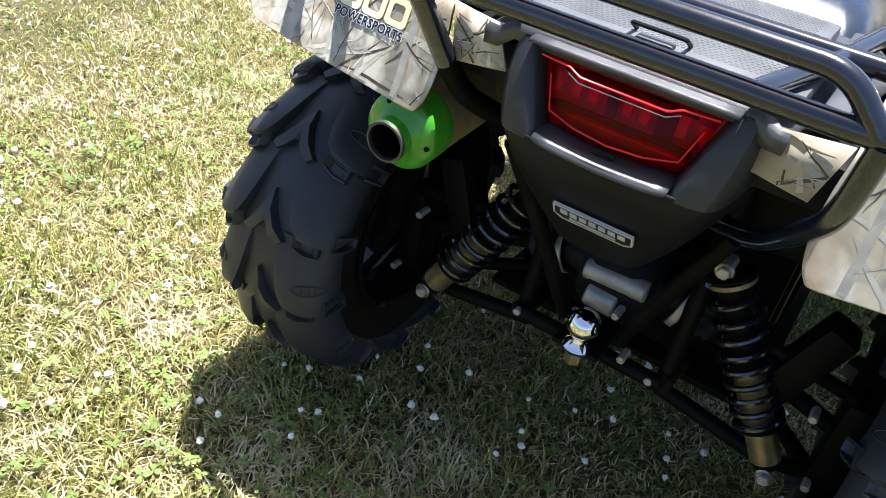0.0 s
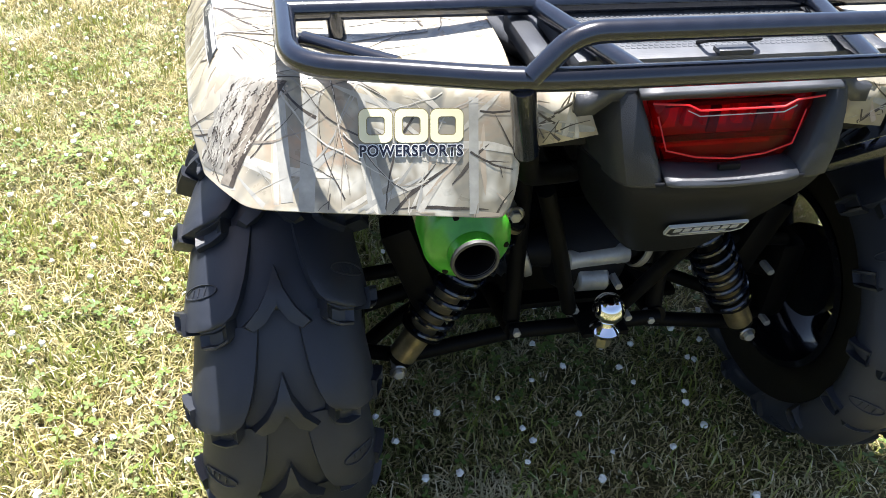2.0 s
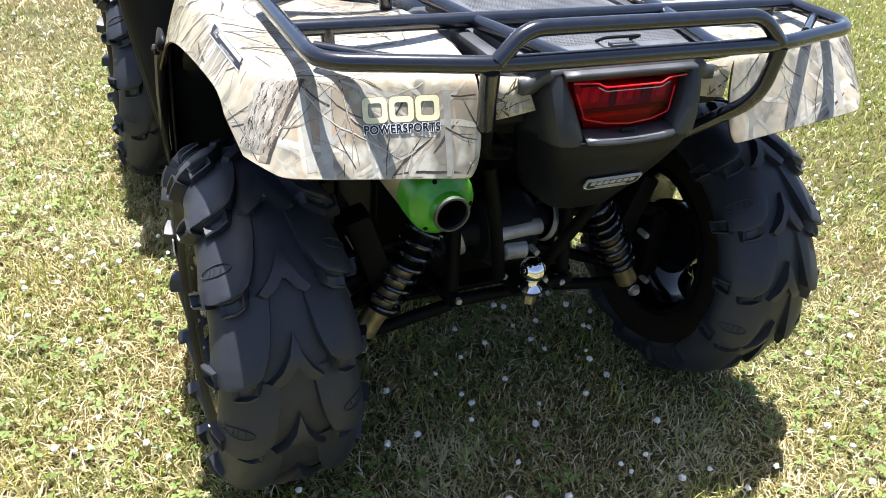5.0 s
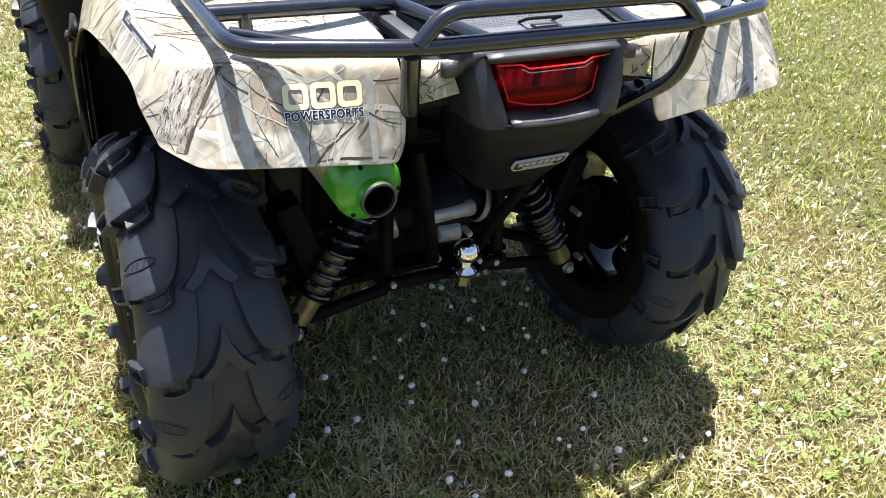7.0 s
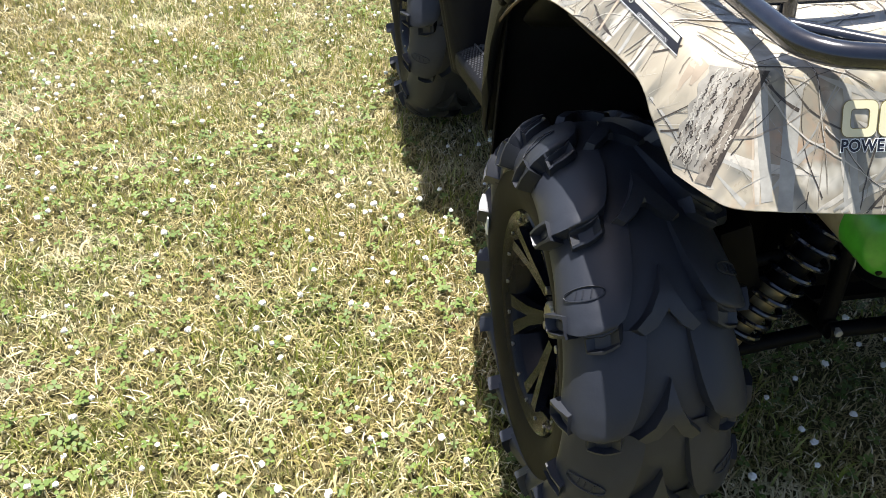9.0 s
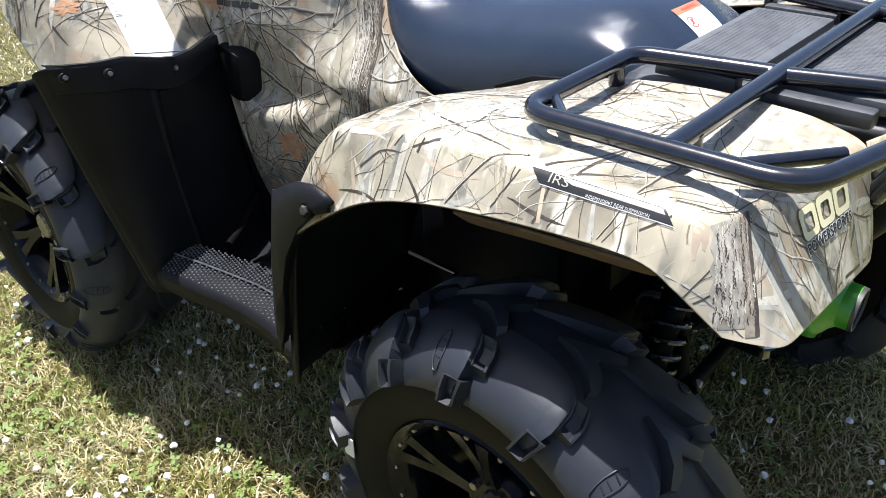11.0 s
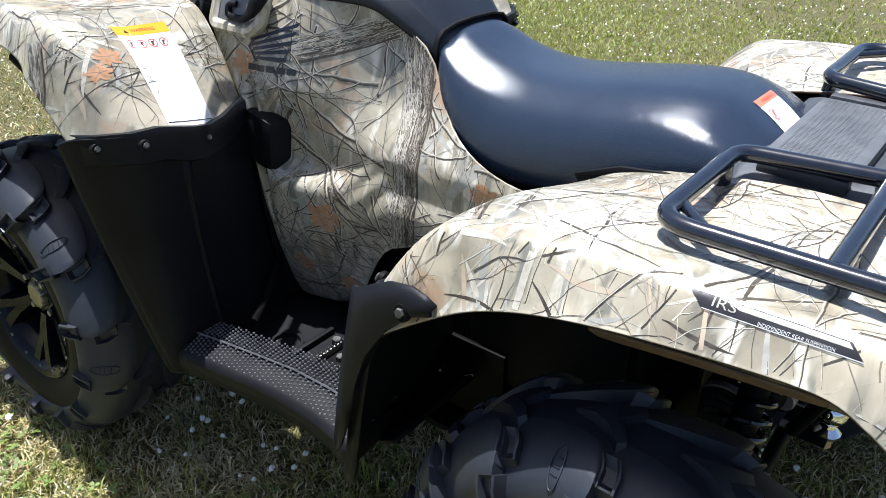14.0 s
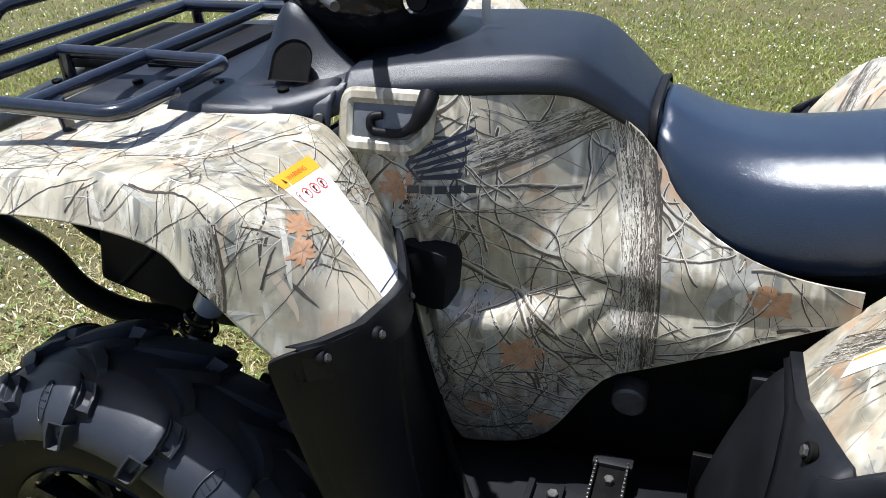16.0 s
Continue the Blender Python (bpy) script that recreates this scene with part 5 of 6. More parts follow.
# ---- front end ----
def front_end():
    rows = []
    for y in (1.035, 1.04, 1.10, 1.20, 1.30, 1.45, 1.62, 1.68, 1.70):
        half = lerp(y, [1.03, 1.12, 1.3, 1.7], [0.225, 0.30, 0.285, 0.26])
        z = lerp(y, [1.03, 1.1, 1.25, 1.65, 1.70], [0.985, 0.968, 0.958, 0.945, 0.90])
        rows.append([(k * half, y, z - d) for k, d in ((-1.04, 0.045), (-1, 0.012), (-0.95, 0.0), (-0.5, -0.004), (0, -0.004), (0.5, -0.004), (0.95, 0), (1, 0.012), (1.04, 0.045))])
    deck = part("front_deck", grid(rows), GRAINY, atv, "black plastic front deck under the rack", 50, 0.006, 1)
    for x0, x1 in ((-0.13, 0.13),):
        part("deck_lid", box((0, 1.40, 0.962), (0.26, 0.13, 0.018), 0.006), PLASTIC, deck)
        part("deck_lid", box((0, 1.56, 0.957), (0.28, 0.14, 0.018), 0.006), PLASTIC, deck)
    for x, y in ((-0.24, 1.13), (-0.20, 1.27), (-0.21, 1.42), (-0.22, 1.58), (0.24, 1.13), (0.20, 1.27)):
        z = lerp(y, [1.03, 1.1, 1.25, 1.65], [0.985, 0.968, 0.958, 0.945])
        part("bolt", rod((x, y, z), (x, y, z + 0.006), 0.009, 12), FRAME, deck)
    # fairing that rises to the steering column, open towards the rider
    rows = []
    for y in (1.045, 1.06, 1.085, 1.11, 1.135, 1.16, 1.18, 1.20, 1.225, 1.25):
        top = lerp(y, [1.045, 1.07, 1.125, 1.15, 1.165, 1.18, 1.20, 1.225, 1.25], [0.990, 1.008, 1.066, 1.088, 1.085, 1.060, 1.012, 0.978, 0.962])
        roof = max(0.0, min(1.0, (y - 1.12) / 0.04))
        low = 0.958
        row = []
        for k in range(6):
            t = k / 5
            row.append((-(0.222 - 0.075 * t ** 0.8), y, low + (top - low) * t))
        row += [(-0.12, y, top - 0.05 * (1 - roof)), (0.0, y, top + 0.004 - 0.08 * (1 - roof)), (0.12, y, top - 0.05 * (1 - roof))]
        row += [(-px, py, pz) for px, py, pz in row[5::-1]]
        rows.append(row)
    fair = part("steering_fairing", grid(rows), GRAINY, atv, "grained black fairing round the steering column", 50, 0.005, 1)
    for s in SIDES:
        bm = bmesh.new()
        ring = [(-0.034, -0.03), (0.034, -0.03), (0.034, 0.006)] + [(0.034 * math.cos(a), 0.006 + 0.030 * math.sin(a)) for a in np.linspace(0.3, math.pi - 0.3, 8)] + [(-0.034, 0.006)]
        m = facing((s * 0.203, 1.130, 0.998), (0, -s * -1.0 if s > 0 else -1.0, 0), (0.72 if s < 0 else -0.72, 0, 1))
        a = [bm.verts.new(m @ Vector((u, v, 0.005))) for u, v in ring]
        b = [bm.verts.new(m @ Vector((u * 0.9, v * 0.9, 0.002))) for u, v in ring]
        for k in range(len(a)):
            bm.faces.new((a[k], a[(k + 1) % len(a)], b[(k + 1) % len(a)], b[k]))
        bm.faces.new(b)
        part("fairing_niche", bm, FRAME, fair, "dark arched niche", 0)
    # folded skirt of the deck over the mudguard, from the tank cover forwards
    for s in SIDES:
        rows = []
        for y, a, za, b, zb, c, zc in ((1.046, 0.214, 0.984, 0.252, 0.962, 0.270, 0.918), (1.055, 0.212, 0.984, 0.255, 0.961, 0.272, 0.917), (1.095, 0.205, 0.975, 0.268, 0.953, 0.278, 0.922), (1.15, 0.200, 0.964, 0.292, 0.956, 0.302, 0.934), (1.24, 0.200, 0.962, 0.300, 0.957, 0.308, 0.944), (1.30, 0.200, 0.960, 0.292, 0.956, 0.300, 0.942)):
            rows.append([(s * a, y, za), (s * (b - 0.006), y, zb + 0.001), (s * b, y, zb - 0.004), (s * (c - 0.002), y, zc + 0.004), (s * c, y, zc)])
        part("deck_skirt", grid(rows), GRAINY, deck, "folded black skirt beside the steering fairing", 35, 0.004)
        part("bolt", rod((s * 0.262, 1.062, 0.938), (s * 0.274, 1.058, 0.941), 0.007, 12), CAST, deck)
    z = 0.990
    rack = part("front_rack", tube([(-0.24, 1.255, z), (-0.445, 1.255, z), (-0.435, 1.62, z), (-0.235, 1.72, z), (0.235, 1.72, z), (0.435, 1.62, z), (0.445, 1.255, z), (0.24, 1.255, z)], R, 0.035), TUBE, atv, "black tubular front rack")
    for s in SIDES:
        part("rack_loop", tube([(s * 0.25, 1.255, z), (s * 0.19, 1.255, z), (s * 0.182, 1.42, z)], R, 0.04), TUBE, rack)
        part("rack_rail", tube([(s * 0.182, 1.42, z), (s * 0.18, 1.60, z)], R), TUBE, rack)
        part("corner_stay", tube([(s * 0.437, 1.30, z), (s * 0.33, 1.245, z - 0.003)], 0.007), TUBE, rack)
        part("rack_foot", tube([(s * 0.40, 1.40, z), (s * 0.39, 1.40, 0.93)], 0.010), TUBE, rack)
        part("rack_foot", tube([(s * 0.19, 1.58, z), (s * 0.19, 1.58, 0.94)], 0.012), TUBE, rack)
    part("crossbar", tube([(-0.44, 1.415, z), (0.44, 1.415, z)], R), TUBE, rack)
    part("crossbar", tube([(-0.436, 1.60, z), (0.436, 1.60, z)], R), TUBE, rack)
    part("raised_hoop", tube([(-0.22, 1.715, z), (-0.19, 1.71, z + 0.07), (0.19, 1.71, z + 0.07), (0.22, 1.715, z)], R, 0.04), TUBE, rack)
    # steering
    bar = part("handlebar", tube([(-0.40, 0.90, 1.16), (-0.24, 1.00, 1.145), (-0.10, 1.05, 1.11), (0.10, 1.05, 1.11), (0.24, 1.00, 1.145), (0.40, 0.90, 1.16)], 0.0115, 0.05), TUBE, atv, "black handlebar with grips, levers and a pod")
    for s in SIDES:
        part("grip", rod((s * 0.405, 0.897, 1.161), (s * 0.29, 0.968, 1.150), 0.017, 16), RUBBER, bar)
        part("lever", tube([(s * 0.25, 1.03, 1.14), (s * 0.34, 1.0, 1.13), (s * 0.41, 0.94, 1.13)], 0.006, 0.04), CAST, bar)
    bm = bmesh.new()
    bmesh.ops.create_uvsphere(bm, u_segments=28, v_segments=16, radius=1.0, matrix=pose(-0.01, 1.07, 1.088) @ Matrix.Diagonal((0.15, 0.16, 0.115, 1)))
    part("handlebar_pod", bm, RIM, bar, "gloss black handlebar pod")
    part("cable_strap", box((-0.01, 0.885, 1.075), (0.004, 0.014, 0.11), 0.001), SILVER, bar, "pale flat metal strap")
    part("column", rod((0, 1.06, 1.09), (0, 1.12, 0.90), 0.03, 16), FRAME, bar)
    part("ignition_switch", rod((-0.10, 0.985, 1.075), (-0.125, 0.955, 1.080), 0.020, 20), RIM, bar, "gloss black switch")
    part("switch_ring", lathe([(0.0, 0.0205), (0.006, 0.022), (0.010, 0.019)], 24, None, along((-0.12, 0.961, 1.079), (-0.145, 0.931, 1.084))), CHROME, bar)
    part("key_block", box((-0.10, 1.085, 1.085), (0.05, 0.05, 0.05), 0.012), CAST, bar)
    part("ignition_switch", rod((-0.11, 1.03, 1.06), (-0.14, 1.02, 1.07), 0.016, 18), PLASTIC, bar)
    # bumper struts and front suspension behind the front wheel
    for s in SIDES:
        part("front_strut", tube([(s * 0.16, 1.72, 0.90), (s * 0.22, 1.66, 0.70), (s * 0.20, 1.45, 0.55)], 0.014, 0.06), FRAME, rack)
        a, b = Vector((s * 0.30, 1.20, 0.76)), Vector((s * 0.365, 1.40, 0.40))
        shock = part("front_shock", rod(a, b, 0.014, 14), CAST, atv, "front shock absorber")
        part("shock_body", rod(a.lerp(b, 0.02), a.lerp(b, 0.42), 0.025, 18), SILVER, shock, "silver shock body")
        part("shock_collar", rod(a.lerp(b, 0.22), a.lerp(b, 0.26), 0.030, 18), TUBE, shock)
        part("shock_collar", rod(a.lerp(b, 0.30), a.lerp(b, 0.33), 0.030, 18), TUBE, shock)
        n = 120
        d = (b - a).normalized()
        u = d.orthogonal().normalized()
        v = d.cross(u)
        part("coil_spring", add_tube(bmesh.new(), [a.lerp(b, 0.45 + 0.45 * i / n) + (u * math.cos(0.34 * i) + v * math.sin(0.34 * i)) * 0.028 for i in range(n + 1)], 0.0055, 6), TUBE, shock)
        part("front_arm", tube([(s * 0.13, 1.30, 0.30), (s * 0.38, 1.32, 0.26)], 0.014), FRAME, rack)
        part("bumper_guard", tube([(s * 0.31, 1.74, 0.72), (s * 0.30, 1.63, 0.658), (s * 0.30, 1.585, 0.585), (s * 0.28, 1.51, 0.535), (s * 0.24, 1.36, 0.515)], 0.023, 0.06), FRAME, rack, "black bent bumper guard")
        part("radiator_shroud", box((s * 0.25, 1.44, 0.635), (0.05, 0.20, 0.13), 0.012, Euler((0.25, 0, 0)).to_matrix().to_4x4()), PLASTIC, rack)
        part("shroud_rib", tube([(s * 0.278, 1.50, 0.60), (s * 0.278, 1.40, 0.69)], 0.006), PLASTIC, rack)
        part("cross_stay", tube([(s * 0.28, 1.64, 0.735), (s * 0.28, 1.30, 0.755)], 0.010), FRAME, rack)
        part("cross_stay", tube([(s * 0.28, 1.575, 0.73), (s * 0.28, 1.57, 0.88)], 0.008), FRAME, rack)
    part("front_bulkhead", box((0, 1.45, 0.62), (0.26, 0.32, 0.42), 0.04), FRAME, atv, "black radiator housing between the front wheels")


front_end()


def bag_hook(s):
    """Black luggage hook in a rounded recess of the side panel."""
    def lean(z):
        return lerp(z, [0.895, 0.97], [0.256, 0.222])

    bm = bmesh.new()
    path = rounded([(s * lean(z), y, z) for y, z in ((0.905, 0.964), (1.031, 0.964), (1.028, 0.899), (0.925, 0.899), (0.905, 0.918))], 0.016)
    add_tube(bm, path + [path[0]], 0.0125, 8, False)
    rim = part("recess_rim", bm, CAMO, atv, "camouflage-printed rim round a luggage hook")
    part("recess_field", box((s * (lean(0.932) + 0.001), 0.968, 0.932), (0.006, 0.112, 0.062), 0.0015, Euler((0, s * -0.42, 0)).to_matrix().to_4x4()), PAD, rim, "grey plastic recess")
    hook = [(0.240, 0.972, 0.941), (0.246, 0.990, 0.940), (0.252, 0.988, 0.920), (0.256, 0.940, 0.920), (0.256, 0.915, 0.936), (0.250, 0.903, 0.958), (0.232, 0.901, 0.974)]
    path = rounded([(s * x, y, z) for x, y, z in hook], 0.012)
    part("luggage_hook", add_tube(bmesh.new(), path, 0.009, 10, True, [lerp(i / len(path), [0, 0.55, 0.8, 1], [0.0062, 0.0068, 0.0135, 0.0145]) for i in range(len(path))]), PLASTIC, rim, "black luggage hook")


for s in SIDES:
    bag_hook(s)


# ---- printed pattern and stickers, laid on the panels ----
bpy.context.view_layer.update()
DEPS = bpy.context.evaluated_depsgraph_get()


def skin(ob, p, d, limit=0.3):
    ok, loc, nor, _ = ob.evaluated_get(DEPS).ray_cast(Vector(p), Vector(d), distance=1.5)
    if ok and abs(nor.dot(Vector(d))) > limit:
        return loc, (nor if nor.dot(Vector(d)) < 0 else -nor)
    return None


PLANES = {
    "left": (lambda u, v: (-1.0, u, v), (1, 0, 0)),
    "right": (lambda u, v: (1.0, u, v), (-1, 0, 0)),
    "top": (lambda u, v: (u, v, 1.5), (0, 0, -1)),
    "rear": (lambda u, v: (u, -1.0, v), (0, 1, 0)),
    "corner_left": (lambda u, v: (-1.1 + 0.707 * u, -0.85 - 0.707 * u, v), (0.707, 0.707, 0)),
    "corner_right": (lambda u, v: (1.1 - 0.707 * u, -0.85 - 0.707 * u, v), (-0.707, 0.707, 0)),
    "slope": (lambda u, v: (u, v - 0.5, 1.38), (0, 0.70, -0.70)),
}


def strip(bm, ob, plane, pts, widths, slot, lift=0.0007, cols=1):
    """A painted line: a thin ribbon that follows the panel."""
    at, d = PLANES[plane]
    prev = None
    for i, (u, v) in enumerate(pts):
        a, b = pts[max(i - 1, 0)], pts[min(i + 1, len(pts) - 1)]
        du, dv = b[0] - a[0], b[1] - a[1]
        n = math.hypot(du, dv) or 1.0
        ou, ov = -dv / n, du / n
        row = []
        for k in range(cols + 1):
            w = widths[i] * (k / cols - 0.5)
            hit = skin(ob, at(u + ou * w, v + ov * w), d)
            row.append(hit)
        if all(row) and all((a[0] - b[0]).length < 0.006 + 2.5 * widths[i] / cols for a, b in zip(row, row[1:])):
            row = [bm.verts.new(h[0] + h[1] * lift) for h in row]
            if prev and max((a.co - b.co).length for a, b in zip(prev, row)) < 0.03:
                for k in range(cols):
                    f = bm.faces.new((prev[k], prev[k + 1], row[k + 1], row[k]))
                    f.material_index = slot
            prev = row
        else:
            prev = None


def wander(rnd, u, v, ang, length, curl):
    pts = [(u, v)]
    n = max(4, int(length / 0.007))
    for _ in range(n):
        ang += rnd.gauss(0, curl)
        u, v = u + math.cos(ang) * length / n, v + math.sin(ang) * length / n
        pts.append((u, v))
    return pts, ang


def branch(bm, ob, plane, pts, ws, slot, lift):
    """One twig: a body with a dark underside and, when thick, a pale upper side."""
    strip(bm, ob, plane, pts, ws, slot, lift)
    if max(ws) > 0.0026 and slot:
        strip(bm, ob, plane, [(a + w * 0.15, b - w * 0.42) for (a, b), w in zip(pts, ws)], [w * 0.55 for w in ws], 0, lift + 0.00012)
        if slot == 1:
            strip(bm, ob, plane, [(a - w * 0.1, b + w * 0.30) for (a, b), w in zip(pts, ws)], [w * 0.36 for w in ws], 2, lift + 0.00018)


def twigs(bm, ob, plane, area, count, seed, thick=(0.0014, 0.0042), slots=(0, 0, 1, 1, 2), long=(0.06, 0.24), lean=None):
    rnd = random.Random(seed)
    u0, u1, v0, v1 = area
    for _ in range(count):
        ang = rnd.uniform(0, 2 * math.pi) if lean is None else rnd.gauss(lean, 0.45)
        length, w = rnd.uniform(*long), thick[0] + (thick[1] - thick[0]) * rnd.random() ** 1.6
        slot = rnd.choice(slots)
        pts, _a = wander(rnd, rnd.uniform(u0, u1), rnd.uniform(v0, v1), ang, length, 0.12)
        lift = 0.00035 + 0.0003 * rnd.random()
        n = len(pts)
        taper = [w * (1 - 0.88 * i / n) * rnd.uniform(0.85, 1.15) for i in range(n)]
        branch(bm, ob, plane, pts, taper, slot, lift)
        for _k in range(rnd.choice((1, 2, 2, 3, 4))):
            i = rnd.randrange(1, n - 1)
            a = math.atan2(pts[i + 1][1] - pts[i][1], pts[i + 1][0] - pts[i][0]) + rnd.choice((-1, 1)) * rnd.uniform(0.45, 0.95)
            sub_, _a = wander(rnd, *pts[i], a, length * rnd.uniform(0.15, 0.45), 0.12)
            m = len(sub_)
            branch(bm, ob, plane, sub_, [taper[i] * 0.7 * (1 - 0.9 * k / m) for k in range(m)], slot, lift)


def reeds(bm, ob, plane, area, count, seed, wide=(0.003, 0.009), long=(0.05, 0.13), slots=(2, 2, 4, 4, 0, 6)):
    """Blurred blades and slim leaves: pointed at both ends, mostly in bunches."""
    rnd = random.Random(seed)
    u0, u1, v0, v1 = area
    for _ in range(count):
        u, v, lean = rnd.uniform(u0, u1), rnd.uniform(v0, v1), rnd.uniform(0, 6.28)
        for _k in range(rnd.choice((1, 2, 3))):
            n, w, slot = rnd.uniform(*long), rnd.uniform(*wide), rnd.choice(slots)
            pts, _a = wander(rnd, u + rnd.uniform(-0.02, 0.02), v + rnd.uniform(-0.02, 0.02), lean + rnd.gauss(0, 0.35), n, 0.06)
            m = len(pts) - 1
            strip(bm, ob, plane, pts, [w * (math.sin(math.pi * (0.04 + 0.94 * i / m)) ** 0.8) * (0.5 if slot == 0 else 1) for i in range(m + 1)], slot, 0.00015 + 0.00015 * rnd.random(), 2)


def trunk(bm, ob, plane, a, b, wide, slot, seed, lift=0.0004, shade=None):
    """A printed trunk or limb with bark fissures."""
    rnd = random.Random(seed)
    n = 72
    bow = rnd.uniform(-0.1, 0.1) * math.dist(a, b)
    nu, nv = -(b[1] - a[1]) / math.dist(a, b), (b[0] - a[0]) / math.dist(a, b)
    mid = [(a[0] + (b[0] - a[0]) * i / n + nu * bow * math.sin(math.pi * i / n), a[1] + (b[1] - a[1]) * i / n + nv * bow * math.sin(math.pi * i / n)) for i in range(n + 1)]
    ws = [wide * (1 + 0.08 * math.sin(i * 0.43 + seed)) for i in range(n + 1)]
    strip(bm, ob, plane, mid, ws, slot, lift + 0.0003, 8)
    side_ = -0.36 * (shade or 1) * wide
    strip(bm, ob, plane, [(p + nu * side_, q + nv * side_) for p, q in mid], [w * 0.30 for w in ws], 1, lift + 0.0004, 3)
    strip(bm, ob, plane, [(p + nu * side_ * 1.32, q + nv * side_ * 1.32) for p, q in mid], [w * 0.10 for w in ws], 0, lift + 0.00045)
    for _ in range(int(wide * 9500 * math.dist(a, b) / 0.25)):
        i = rnd.randrange(0, n - 12)
        off = rnd.uniform(-0.46, 0.46) * wide
        k = rnd.randint(5, 11)
        line = [(mid[j][0] + nu * (off + rnd.uniform(-0.0012, 0.0012)), mid[j][1] + nv * (off + rnd.uniform(-0.0012, 0.0012))) for j in range(i, min(i + k, n))]
        dark = rnd.random() < (0.85 if off * (shade or 1) < 0 else 0.5)
        strip(bm, ob, plane, line, [rnd.uniform(0.0006, 0.0016)] * len(line), rnd.choice((0, 0, 1)) if dark else 2, lift + 0.0006)


def leaf(bm, ob, plane, u, v, size, turn, slot, lift=0.0007):
    """A printed maple leaf with a dark vein."""
    at, d = PLANES[plane]
    c = skin(ob, at(u, v), d)
    n = 40
    rings = []
    for f in (0.33, 0.66, 1.0):
        ring = []
        for i in range(n):
            a = 2 * math.pi * i / n
            r = f * size * 1.15 * (0.52 + 0.30 * abs(math.cos(2.5 * a)) ** 0.9 + 0.09 * math.cos(9 * a) + 0.08 * math.sin(13 * a + u * 50))
            ring.append(skin(ob, at(u + r * math.cos(a + turn), v + r * 0.85 * math.sin(a + turn)), d))
        rings.append(ring)
    if c and all(h for ring in rings for h in ring):
        m = bm.verts.new(c[0] + c[1] * lift)
        vs = [[bm.verts.new(h[0] + h[1] * lift) for h in ring] for ring in rings]
        for i in range(n):
            j = (i + 1) % n
            bm.faces.new((m, vs[0][i], vs[0][j])).material_index = slot
            for a, b in zip(vs, vs[1:]):
                bm.faces.new((a[i], b[i], b[j], a[j])).material_index = slot
        for k in range(5):
            a = turn + k * 2 * math.pi / 5
            strip(bm, ob, plane, [(u + size * 0.7 * t * math.cos(a), v + size * 0.6 * t * math.sin(a)) for t in np.linspace(0, 1, 6)], [0.0011, 0.001, 0.0009, 0.0008, 0.0006, 0.0004], 1, lift + 0.0002)


PRINT = [TWIG_DARK, TWIG_MID, TWIG_PALE, BARK, SHADE, LEAF, TAWNY]


def print_panel(ob, bm, label):
    tagged(part("twig_print", bm, PRINT, ob, label, 60), kind="stuff")


